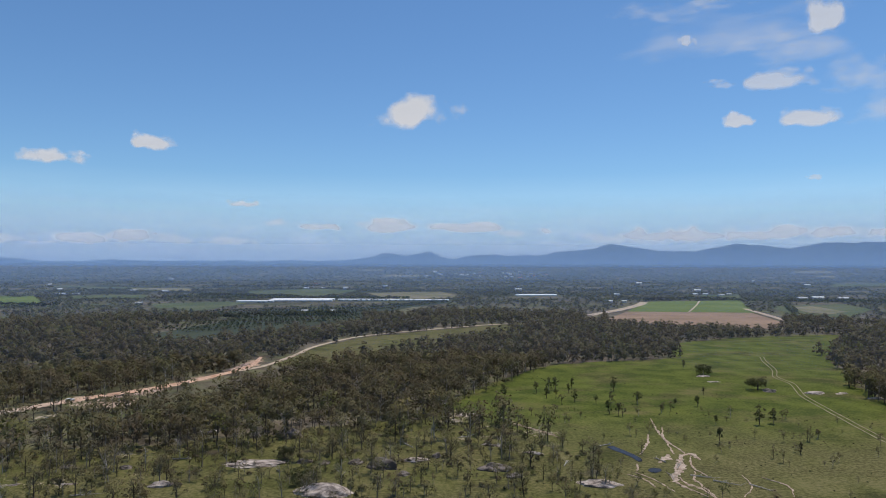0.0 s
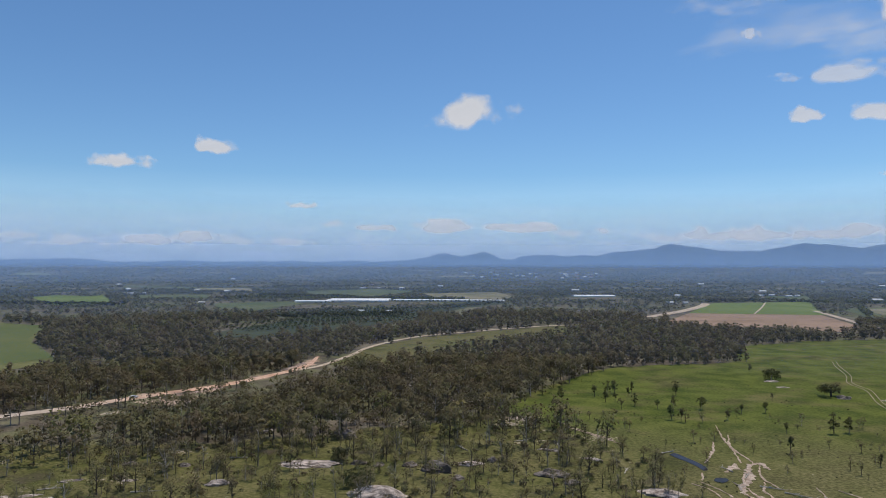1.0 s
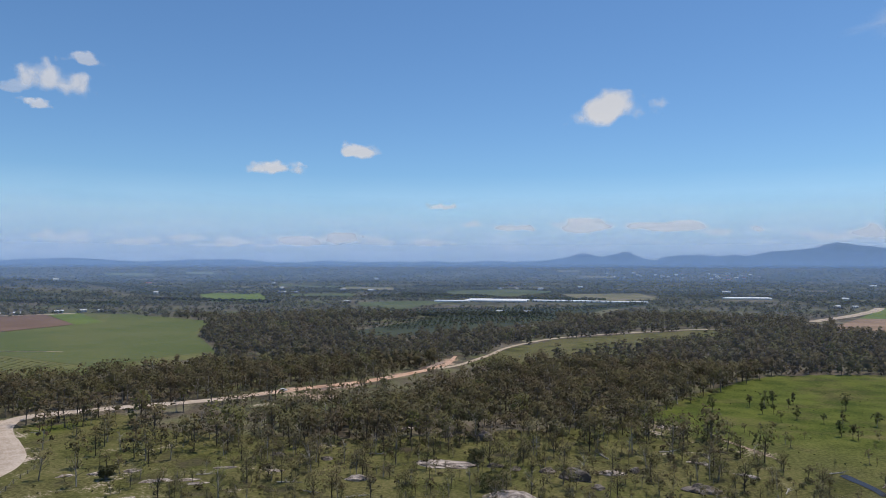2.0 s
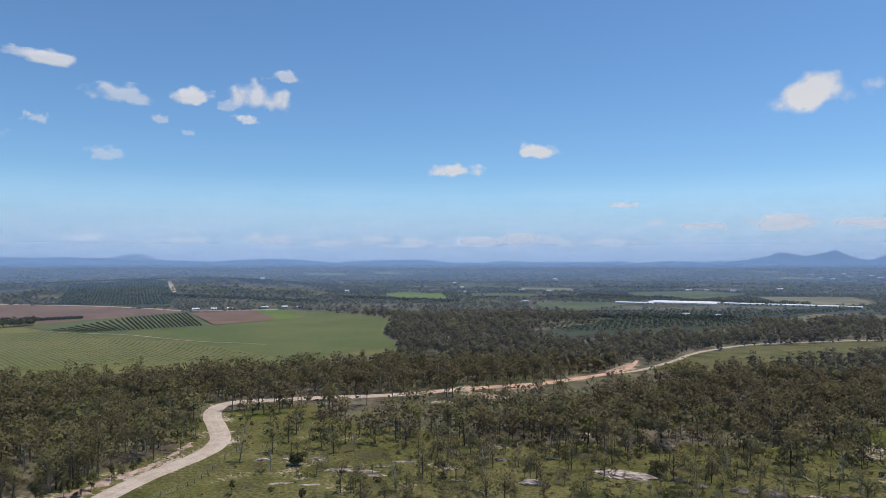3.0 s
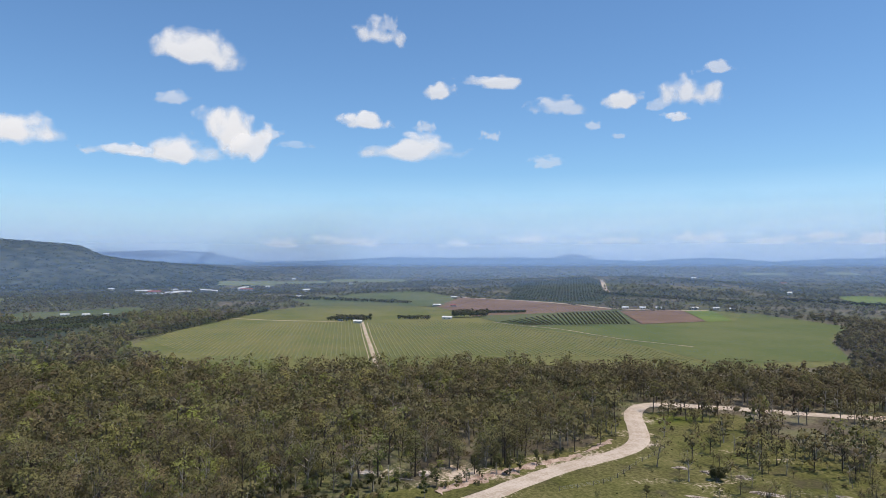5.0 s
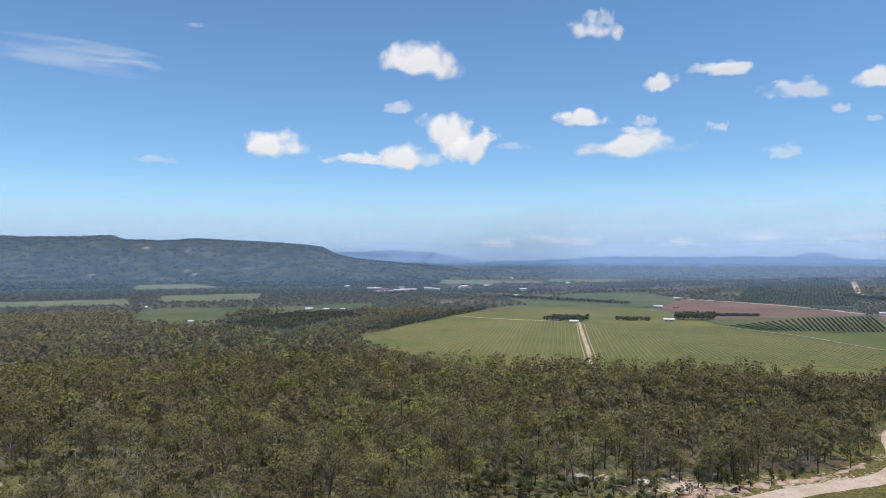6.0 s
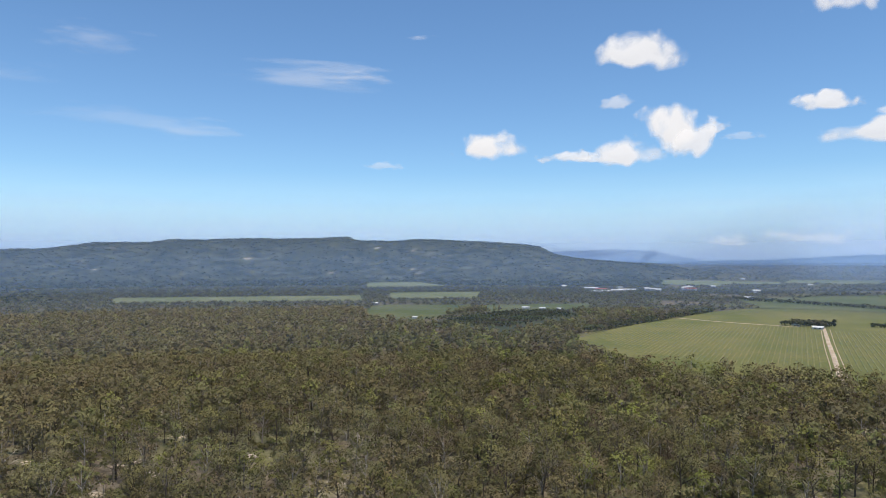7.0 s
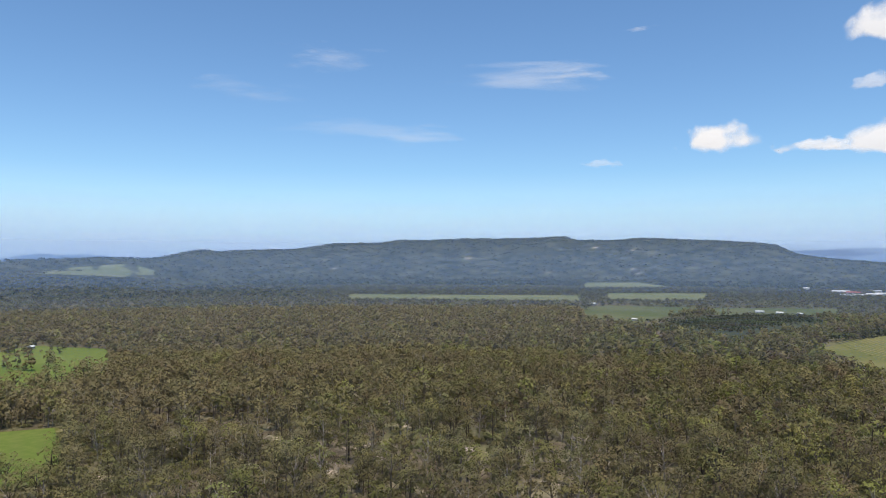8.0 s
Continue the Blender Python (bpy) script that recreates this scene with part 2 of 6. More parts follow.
GROUND = ground_material()
ROADMAT = road_material()
VINES = crop_material("vineyard", (0.115, 0.13, 0.038), (0.175, 0.166, 0.058), (0.185, 0.165, 0.075), -73, 40.0, 0.1)
PASTURE = crop_material("pasture", (0.07, 0.098, 0.034), (0.115, 0.128, 0.056), (0.13, 0.125, 0.07), 40, 14.0, 0.2)
LIME = crop_material("lime_crop", (0.105, 0.155, 0.03), (0.15, 0.19, 0.045), (0.14, 0.16, 0.05), 30, 8.0, 0.2)
PLOUGH = crop_material("ploughed_soil", (0.15, 0.095, 0.065), (0.21, 0.135, 0.095), (0.17, 0.11, 0.08), 70, 8.0, 0.35)
REDSOIL = crop_material("red_soil", (0.22, 0.155, 0.1), (0.34, 0.235, 0.165), (0.3, 0.19, 0.12), 80, 6.0, 0.35)
PLANTATION = crop_material("plantation", (0.042, 0.055, 0.03), (0.062, 0.076, 0.04), (0.07, 0.068, 0.045), 60, 9.0, 0.3)
STRAW = crop_material("dry_field", (0.15, 0.145, 0.078), (0.24, 0.205, 0.125), (0.13, 0.14, 0.07), 15, 9.0, 0.3)
TRACK = plain("worn_track", (0.2, 0.17, 0.1), (0.36, 0.31, 0.2), 0.3, 0.95)
GREENCROP = crop_material("green_crop", (0.09, 0.118, 0.032), (0.128, 0.14, 0.045), (0.14, 0.14, 0.06), -73, 40.0, 0.15)
PALEGRASS = crop_material("pale_meadow", (0.105, 0.135, 0.062), (0.165, 0.175, 0.09), (0.17, 0.165, 0.09), 55, 14.0, 0.2)


# ---------------------------------------------------------------- the lie of the land
def smooth(v):
    v = np.clip(v, 0, 1)
    return v * v * (3 - 2 * v)


def wander(x, y, size, seed=0):
    """A smooth height between about -1 and 1, of hills size metres across."""
    total = 0
    for i in range(4):
        a = seed * 1.7 + i * 2.4
        k = 2 * math.pi / size * (1 + 0.61 * i)
        total = total + np.sin(k * (x * math.cos(a) + y * math.sin(a)) + a * 3) * np.cos(k * 0.8 * (y * math.cos(a) - x * math.sin(a)) + a) / (1 + 0.7 * i)
    return total / 2.2


def land(x, y):
    """The ground's height: a plain that climbs far off, a long wooded range to the left, two low knolls."""
    x, y = np.asarray(x, float), np.asarray(y, float)
    r = np.hypot(x, y)
    az = np.degrees(np.arctan2(-x, y))
    z = 55 * np.maximum(0, (r - 1800) / 3000) ** 2.2
    az = np.where(az < -120, az + 360, az)
    crest = np.interp(az, [78, 81.3, 84.5, 88.2, 90.3, 91.9, 93.2, 96, 98.8, 101.5, 103.3, 106.6, 107.4, 108.9, 112.6, 115.3, 118.7, 120.8, 122.5, 126.2, 128, 129.3, 133.2, 134.9, 136.6, 139.8, 143.5, 150, 165],
                      [-0.02, -0.0081, -0.0034, 0.0022, 0.0078, 0.0207, 0.024, 0.0271, 0.0293, 0.0315, 0.0285, 0.0288, 0.0346, 0.0328, 0.0305, 0.0313, 0.0283, 0.0288, 0.0245, 0.0237, 0.0187, 0.0147, 0.0135, 0.0115, 0.0139, 0.0015, 0.0025, -0.002, -0.02])
    foot = np.interp(az, [132, 141], [2250, 1350])
    top = np.interp(az, [132, 141], [3600, 2150])
    rise = 65 + top * crest - 55 * np.maximum(0, (top - 1800) / 3000) ** 2.2 + 2.5 * wander(az * 40, r * 0.1, 85, 5) + 2.5 * wander(az * 40, r * 0.1, 26, 9)
    rise = np.maximum(rise, 0) * np.where((az > 78) & (az < 165), 1, 0)
    s = (r - foot) / (top - foot)
    body = np.where(s < 1, smooth(s) ** 0.8, smooth(1 - (s - 1) * 0.8))
    spurs = 1 - 0.16 * (0.5 + 0.5 * wander(x, y, 700, 2)) * np.sin(np.clip(s, 0, 1) * math.pi)
    gullies = 1 - np.abs(wander(x, y, 420, 6)) - 0.5 * np.abs(wander(x, y, 170, 11))
    z = z + rise * body * spurs + np.minimum(rise, 40) * 0.7 * np.clip((137 - az) / 6, 0, 1) * gullies * np.sin(np.clip(s, 0, 1) * math.pi) ** 1.5
    for kx, ky, high, wide in ((-1290, 1060, 22, 170), (-1560, 860, 16, 210), (-1170, 1240, 12, 150)):
        z = z + high * np.exp(-((x - kx) ** 2 + (y - ky) ** 2) / (2 * wide**2))
    return z


def inside(x, y, poly):
    """Signed distance to a polygon's edge: positive inside."""
    x, y = np.asarray(x, float), np.asarray(y, float)
    best, odd = np.full(x.shape, 1e9), np.zeros(x.shape, bool)
    for (ax, ay), (bx, by) in zip(poly, poly[1:] + poly[:1]):
        dx, dy = bx - ax, by - ay
        u = np.clip(((x - ax) * dx + (y - ay) * dy) / (dx * dx + dy * dy), 0, 1)
        best = np.minimum(best, np.hypot(x - ax - u * dx, y - ay - u * dy))
        cross = (ay > y) != (by > y)
        odd ^= cross & (x < ax + (y - ay) * dx / np.where(dy == 0, 1e-9, dy))
    return np.where(odd, best, -best)


def to_line(x, y, line):
    best = np.full(np.shape(x), 1e9)
    for (ax, ay), (bx, by) in zip(line, line[1:]):
        dx, dy = bx - ax, by - ay
        u = np.clip(((x - ax) * dx + (y - ay) * dy) / (dx * dx + dy * dy), 0, 1)
        best = np.minimum(best, np.hypot(x - ax - u * dx, y - ay - u * dy))
    return best


def curve_through(pts, step):
    """A smooth line through the given corners (Catmull-Rom)."""
    p = [Vector((*q, 0)) for q in pts]
    p = [2 * p[0] - p[1], *p, 2 * p[-1] - p[-2]]
    line = []
    for a, b, c, d in zip(p, p[1:], p[2:], p[3:]):
        n = max(2, int((c - b).length / step))
        for i in range(n):
            u = i / n
            q = 0.5 * (2 * b + (c - a) * u + (2 * a - 5 * b + 4 * c - d) * u * u + (3 * b - a - 3 * c + d) * u**3)
            line.append((q.x, q.y))
    line.append((p[-2].x, p[-2].y))
    return line


# Plan of the country, metres; the drone starts above the origin and looks along +y.
ROAD = [(-163, 70), (-167, 97), (-171, 115), (-176, 127), (-180, 138), (-184, 150), (-187, 163), (-189, 173), (-193, 184), (-202, 196), (-216, 207), (-230, 217), (-241, 227),
        (-248, 237), (-248, 246), (-243, 253), (-231, 265), (-216, 280), (-204, 290), (-190, 305), (-174, 330), (-157, 352), (-144, 370), (-133, 396), (-123, 425), (-121, 448), (-125, 482)]
FARTRACK = [(-124, 420), (-113, 438), (-104, 490), (-98, 548), (-70, 622), (-13, 684), (45, 735), (100, 764), (130, 785)]
MEADOW = [(1, 318), (19, 353), (48, 411), (78, 450), (160, 478), (189, 564), (253, 610), (360, 642), (323, 565), (264, 493), (241, 430), (216, 375),
          (200, 310), (150, 190), (110, 140), (57, 150), (50, 235), (34, 275)]
GLADE = [(-106, 448), (-96, 538), (-64, 614), (-8, 676), (50, 726), (81, 745), (84, 694), (37, 610), (-11, 548), (-53, 488), (-72, 440)]
SPARSE = [(-180, 60), (-180, 130), (-184, 165), (-200, 195), (-222, 225), (-215, 255), (-165, 232), (-130, 238), (-90, 245), (-60, 262), (-20, 285), (5, 318), (34, 275), (57, 242), (60, 60)]
PADDOCK_A = [(-190, -300), (-205, -345), (-280, -475), (-325, -490), (-340, -425), (-274, -336)]
PADDOCK_B = [(-110, -180), (-150, -250), (-172, -232), (-155, -202), (-130, -170)]
HILL_PADDOCK = [(-974, -1534), (-1098, -1528), (-1325, -1553), (-1225, -1434), (-1033, -1302), (-1016, -1335)]
BIG_FIELD = [(-646, 34), (-847, 135), (-935, 200), (-1015, 275), (-991, 353), (-919, 461), (-742, 480), (-578, 511), (-720, 714), (-677, 735), (-617, 747), (-461, 686),
             (-398, 570), (-310, 480), (-335, 370), (-425, 265), (-440, 180), (-478, 82), (-540, 60)]
mean_r = sum(math.hypot(x, y) for x, y in HILL_PADDOCK) / len(HILL_PADDOCK)
HILL_PADDOCK = [(x * u, y * u) for x, y in HILL_PADDOCK for u in [0.6 + 0.4 * mean_r / math.hypot(x, y)]]
FIELDS = [
    ("vineyard_field", VINES, "wide green vineyard in faint straight rows", BIG_FIELD),
    ("upper_pasture", PASTURE, "long green pasture behind the farmhouse", [(-1020, 270), (-1333, 446), (-1316, 601), (-1119, 579), (-928, 455), (-991, 353)]),
    ("ploughed_field", PLOUGH, "bare brown ploughed field beside the orchard", [(-928, 447), (-1119, 579), (-973, 640), (-764, 648), (-743, 485), (-742, 412)]),
    ("orchard_field", PASTURE, "grassy ground between orchard rows", [(-655, 395), (-745, 412), (-746, 485), (-766, 646), (-737, 626), (-570, 515), (-600, 397)]),
    ("green_vineyard", GREENCROP, "deeper green part of the vineyard", [(-600, 392), (-570, 515), (-566, 600), (-556, 635), (-640, 742), (-617, 747), (-461, 686), (-398, 570), (-302, 460), (-328, 368), (-470, 404)]),
    ("red_field", PLOUGH, "reddish brown tilled field beside the sheds", [(-737, 626), (-715, 712), (-568, 605), (-573, 521)]),
    ("lime_field", LIME, "bright lime green crop strip", [(-703, 706), (-698, 748), (-558, 635), (-563, 602)]),
    ("dark_plantation", PLANTATION, "dark green tree plantation block", [(-1043, 627), (-1359, 840), (-1320, 1019), (-1055, 867), (-912, 733), (-933, 669)]),
    ("far_lime_field", LIME, "small lime green field among woods", [(-850, 1219), (-854, 1300), (-732, 1275), (-662, 1138), (-699, 1050)]),
    ("tilled_red_field", REDSOIL, "bare red-brown soil at the crop's foot", [(190, 825), (247, 940), (406, 923), (384, 779), (336, 724), (255, 761)]),
    ("crop_field", LIME, "bright green crop above red soil", [(247, 942), (350, 1186), (523, 1234), (412, 925)]),
    ("tan_strip", STRAW, "bare tan strip in the green field", [(512, 1038), (560, 1060), (543, 940), (493, 893), (480, 921)]),
    ("striped_field", PASTURE, "green field with a tan strip beside woods", [(489, 1054), (639, 1122), (611, 996), (501, 869), (463, 932)]),
    ("straw_field", STRAW, "pale dry field beyond white roofs", [(-162, 1501), (-5, 1580), (39, 1362), (-95, 1244)]),
    ("green_field", PASTURE, "green field on the far plain", [(-450, 1575), (-314, 1734), (-189, 1623), (-249, 1379), (-345, 1360)]),
    ("plantation_block", PLANTATION, "dark blue-green plantation in long rows", [(-290, 664), (-224, 860), (-105, 899), (-90, 800), (-226, 640)]),
    ("plantation_block", PLANTATION, "dark blue-green plantation behind a windbreak", [(-380, 860), (-255, 985), (-119, 1025), (6, 1221), (15, 1151), (-105, 905), (-224, 866)]),
    ("left_green_field", LIME, "light green field between woods", [(-662, 1047), (-772, 1220), (-782, 1338), (-656, 1147)]),
    ("small_green_field", PASTURE, "small green field behind the plantation", [(-399, 1023), (-362, 1167), (-310, 1113), (-336, 962)]),
    ("plain_field", PASTURE, "narrow dull green field on the plain", [(-677, 1283), (-552, 1312), (-591, 1394), (-710, 1337)]),
    ("dry_field", STRAW, "narrow dry field beside the plantation", [(-71, 940), (-39, 1091), (-31, 1022), (-44, 908)]),
    ("green_crop", PASTURE, "green crop below the wooded range", [(-800, -207), (-945, -250), (-1012, -234), (-1021, -109), (-947, -107), (-762, -141)]),
    ("long_meadow", PALEGRASS, "long pale green meadow at the woods' edge", [(-1012, -690), (-1106, -756), (-1275, -354), (-1150, -318)]),
    ("green_meadow", PALEGRASS, "light green meadow below the range", [(-1217, -287), (-1392, -332), (-1477, -156), (-1266, -136)]),
    ("foot_meadow", PALEGRASS, "pale meadow at the foot of the range", [(-1722, -476), (-2027, -564), (-2107, -426), (-1841, -277)]),
    ("strip_field", PASTURE, "light green strip beside orchard rows", [(-1021, -105), (-1094, 64), (-1000, 53), (-925, -78)]),
    ("orchard_ground", PLANTATION, "dark orchard rows beside the woods", [(-760, -139), (-867, -82), (-959, 22), (-844, 42), (-680, -30)]),
    ("far_meadow", PALEGRASS, "pale green meadow far across the plain", [(-2113, 292), (-2361, 332), (-2368, 520), (-1969, 429)]),
    ("far_meadow", PALEGRASS, "pale green meadow far across the plain", [(-2279, 674), (-2499, 757), (-2430, 1004), (-2134, 893)]),
    ("farm_meadow", PASTURE, "green meadow behind the sheds", [(-1264, 306), (-1308, 409), (-1119, 368), (-1060, 300)]),
    ("hill_paddock", PALEGRASS, "green paddock on a wooded hill", HILL_PADDOCK),
]
for fmat, flabel, quad in (
        (STRAW, "thin pale field behind a windbreak", [(-736, 1662), (-586, 1637), (-638, 1761), (-784, 1750)]),
        (PASTURE, "narrow green field on the far plain", [(1112, 2009), (1298, 2051), (1443, 2260), (1241, 2221)]),
        (STRAW, "pale fields far across the plain", [(1652, 3343), (1859, 3367), (1969, 3515), (1755, 3498)]),
        (STRAW, "small pale field far across the plain", [(1544, 2926), (1600, 2870), (1686, 2972), (1594, 2990)]),
        (STRAW, "pale strip far across the plain", [(-463, 3872), (-321, 3849), (-336, 3960), (-473, 3917)]),
        (STRAW, "pale clearing far across the plain", [(-278, 3045), (-105, 3000), (-112, 3116), (-241, 3131)]),
        (PASTURE, "green strip behind the crop", [(475, 1320), (553, 1303), (626, 1469), (529, 1438)]),
        (PALEGRASS, "pale strip far across the plain", [(-2231, 2543), (-2047, 2612), (-2176, 2739), (-2373, 2665)]),
        (PALEGRASS, "pale strip far across the plain", [(-2045, 2837), (-1899, 2860), (-2036, 3013), (-2149, 2964)]),
        (PASTURE, "long dull green strip on the plain", [(-1002, 1802), (-728, 1744), (-776, 1829), (-1054, 1901)]),
        (PASTURE, "dull green field before the plantation", [(-412, 1013), (-342, 1089), (-364, 1149), (-456, 1090)]),
        (PALEGRASS, "long pale meadow across the plain", [(-2120, 417), (-2159, 632), (-2282, 665), (-2326, 461)]),
        (PASTURE, "green strip behind the farm", [(-1304, 440), (-1331, 579), (-1360, 591), (-1357, 457)])):
    FIELDS.append(("plain_strip", fmat, flabel, quad))
FIELD_POLYS = [poly for _, _, _, poly in FIELDS]
ROAD_LINE, FARTRACK_LINE = curve_through(ROAD, 2.5), curve_through(FARTRACK, 8)


BORDER = [(179, 870), (231, 951), (300, 1080), (335, 1169)]
TUNNELS = ((-308, 1150, 40, 24), (-240, 1200, 72, 56), (-85, 1205, 104, 16), (186, 1405, 54, 40))


def link_mesh(name, verts, tris, material, parent=None, label="", smooth_faces=False, index=None, normals=None, kin=None):
    """One mesh object from arrays of corners and triangles (or quads)."""
    verts, tris = np.asarray(verts, np.float32), np.asarray(tris, np.int32)
    n, k = tris.shape
    me = bpy.data.meshes.new(name)
    me.vertices.add(len(verts))
    me.vertices.foreach_set("co", verts.ravel())
    me.loops.add(n * k)
    me.loops.foreach_set("vertex_index", tris.ravel())
    me.polygons.add(n)
    me.polygons.foreach_set("loop_start", np.arange(0, n * k, k, dtype=np.int32))
    for m in material if isinstance(material, (list, tuple)) else [material]:
        me.materials.append(m)
    if index is not None:
        me.polygons.foreach_set("material_index", np.asarray(index, np.int32))
    me.polygons.foreach_set("use_smooth", np.full(n, smooth_faces))
    if normals is not None:
        me.polygons.foreach_set("use_smooth", np.full(n, True))
        me.attributes.new("custom_normal", "FLOAT_VECTOR", "POINT").data.foreach_set("vector", np.asarray(normals, np.float32).ravel())
    if kin is not None:
        me.attributes.new("kin", "FLOAT", "POINT").data.foreach_set("value", np.asarray(kin, np.float32))
    me.update(calc_edges=True)
    ob = new(name, me)
    if parent is not None:
        ob.parent = parent
    return tagged(ob, label)


def part(name, bm, material, parent=None, label=""):
    me = bpy.data.meshes.new(name)
    bm.to_mesh(me)
    bm.free()
    me.materials.append(material)
    ob = new(name, me)
    if parent is not None:
        ob.parent = parent
    return tagged(ob, label)


def thinned(x, y):
    """1 where the far country is open scrubby grass between the woods, 0 where trees close up; drawn out across the plain."""
    r = np.hypot(x, y)
    az = np.arctan2(-x, y)
    streak = 0.62 * wander(az * 900, r * 1.4, 330, 13) + 0.5 * wander(x, y, 150, 14)
    return smooth((streak + 0.04) / 0.3) * smooth((r - 640) / 250) * (np.degrees(az) < 82)


def bare_slope(x, y):
    """1 on the rocky scars of the range, where few trees grow."""
    scar = 0.7 * wander(x, y, 330, 22) + 0.6 * wander(x, y, 90, 23)
    return smooth((scar - 0.52) / 0.25) * (np.hypot(x, y) > 2250) * (np.degrees(np.arctan2(-x, y)) > 80)


def build_ground():
    az = np.concatenate([np.arange(-45, 160, 0.5), np.arange(160, 315, 5.0)])
    rings = [0.02, 8, 20, 45, 70]
    while rings[-1] < 700:
        rings.append(rings[-1] * 1.013)
    while rings[-1] < 4930:
        rings.append(rings[-1] * 1.02)
    rr, aa = np.meshgrid(np.array(rings), np.radians(az), indexing="ij")
    x, y = -rr * np.sin(aa), rr * np.cos(aa)
    z = land(x, y)
    n, m = x.shape
    idx = np.arange(n * m).reshape(n, m)
    nxt = np.roll(idx, -1, axis=1)
    quads = np.stack([idx[:-1], nxt[:-1], nxt[1:], idx[1:]], -1).reshape(-1, 4)[:, ::-1]
    ob = link_mesh("ground", np.stack([x, y, z], -1).reshape(-1, 3), quads, GROUND, smooth_faces=True)
    fx, fy = x.ravel(), y.ravel()
    r = np.hypot(fx, fy)
    grass = np.zeros(len(fx))
    for poly, soft in ((MEADOW, 14), (GLADE, 10), (PADDOCK_A, 8), (PADDOCK_B, 6), (SPARSE, 18)):
        grass = np.maximum(grass, np.clip(0.85 + inside(fx, fy, poly) / soft, 0, 0.75 if poly is SPARSE else 1))
    road = to_line(fx, fy, ROAD_LINE)
    grass = np.maximum(grass, np.clip(1.1 - road / 30, 0, 0.8) * (fy < 255) * (fx > -236))
    lush = np.maximum(np.exp(-((fx - 215) / 75) ** 2 - ((fy - 520) / 95) ** 2), 0)
    lush = np.maximum(lush, 0.85 * smooth((fy - 215) / 110) * (inside(fx, fy, MEADOW) > -5))
    for poly in (PADDOCK_A, PADDOCK_B):
        lush = np.maximum(lush, np.clip(0.5 + inside(fx, fy, poly) / 6, 0, 1))
    lush = np.maximum(lush, 0.8 * np.exp(-((fx + 222) / 10) ** 2 - ((fy - 232) / 16) ** 2))
    slit = np.abs(fy + 10 + 0.08 * (fx + 376)) < 7
    lush = np.where(slit & (fx > -410) & (fx < -345), 1.0, lush)
    grass = np.where(slit & (fx > -410) & (fx < -345), 1.0, grass)
    bare = np.clip(0.62 - road / 22, 0, 0.6)
    for bx, by, wide, much in ((-154, 322, 14, 0.75), (-166, 300, 9, 0.5), (-190, 108, 11, 0.5), (-200, 96, 14, 0.42), (-183, 128, 6, 0.62), (-160, 213, 12, 0.42),
                               (80, 224, 9, 0.3), (66, 240, 7, 0.3), (-150, 348, 8, 0.5), (-141, 384, 6, 0.4), (-160, 338, 8, 0.55), (30, 268, 18, 0.4), (8, 300, 14, 0.5), (-12, 335, 16, 0.45), (-130, 200, 22, 0.3), (-250, -40, 24, 0.25),
                               (-214, -60, 20, 0.25), (-190, -90, 20, 0.25), (-280, -110, 30, 0.22), (-130, 415, 6, 0.4), (-203, -116, 7, 0.4), (-200, -147, 9, 0.42), (-186, -112, 6, 0.4), (-213, -101, 7, 0.4), (-188, -170, 7, 0.45), (-187, -204, 8, 0.42), (-200, 172, 8, 0.5), (-150, 182, 13, 0.4), (-136, 192, 15, 0.4), (-160, 168, 9, 0.36), (-175, 205, 8, 0.42), (-196, 118, 12, 0.55), (-194, 150, 7, 0.5), (-110, 225, 14, 0.3), (-120, 180, 14, 0.34)):
        bare = np.maximum(bare, much * np.exp(-((fx - bx) ** 2 + (fy - by) ** 2) / (2 * wide**2)))
    woods = smooth((r - 700) / 900) * (1 - 0.92 * thinned(fx, fy))
    woods = woods * np.where((r > 2300) & (bare_slope(fx, fy) > 0), 1 - bare_slope(fx, fy), 1.0)
    bare = np.maximum(bare, 0.6 * bare_slope(fx, fy))
    bare = np.maximum(bare, 0.36 * smooth((-0.15 - wander(fx, fy, 42, 31)) / 0.35) * smooth((40 - fy) / 60) * (r < 320) * (fx < -60))
    for name, values in (("grass", grass), ("lush", lush), ("bare", bare), ("woods", woods)):
        ob.data.attributes.new(name, "FLOAT", "POINT").data.foreach_set("value", values.astype(np.float32))
    return tagged(ob, "dry wooded plain with grass, leaf litter and bare earth", "ground", kind="structure")


def toward(poly):
    """The field's near side runs on a little under the trees that stand in front of it."""
    mid = sum(math.hypot(*q) for q in poly) / len(poly)
    u = 0.92 if mid < 850 else 0.965
    return [(x * u, y * u) if math.hypot(x, y) < mid else (x, y) for x, y in poly]


def drape(name, poly, material, label, lift=0.12):
    """A field: a polygon cut into small faces that lie on the land."""
    bm = bmesh.new()
    bm.faces.new([bm.verts.new((px, py, 0)) for px, py in poly])
    bmesh.ops.triangulate(bm, faces=bm.faces[:])
    for _ in range(7):
        long = [e for e in bm.edges if e.calc_length() > 60]
        if not long:
            break
        bmesh.ops.subdivide_edges(bm, edges=long, cuts=1)
        bmesh.ops.triangulate(bm, faces=[f for f in bm.faces if len(f.verts) > 3])
    for v in bm.verts:
        v.co.z = float(land(v.co.x, v.co.y)) + lift + 0.0004 * math.hypot(v.co.x, v.co.y)
    bmesh.ops.recalc_face_normals(bm, faces=bm.faces[:])
    if sum(f.normal.z for f in bm.faces) < 0:
        bmesh.ops.reverse_faces(bm, faces=bm.faces[:])
    return tagged(part(name, bm, material), label, "field", kind="structure")


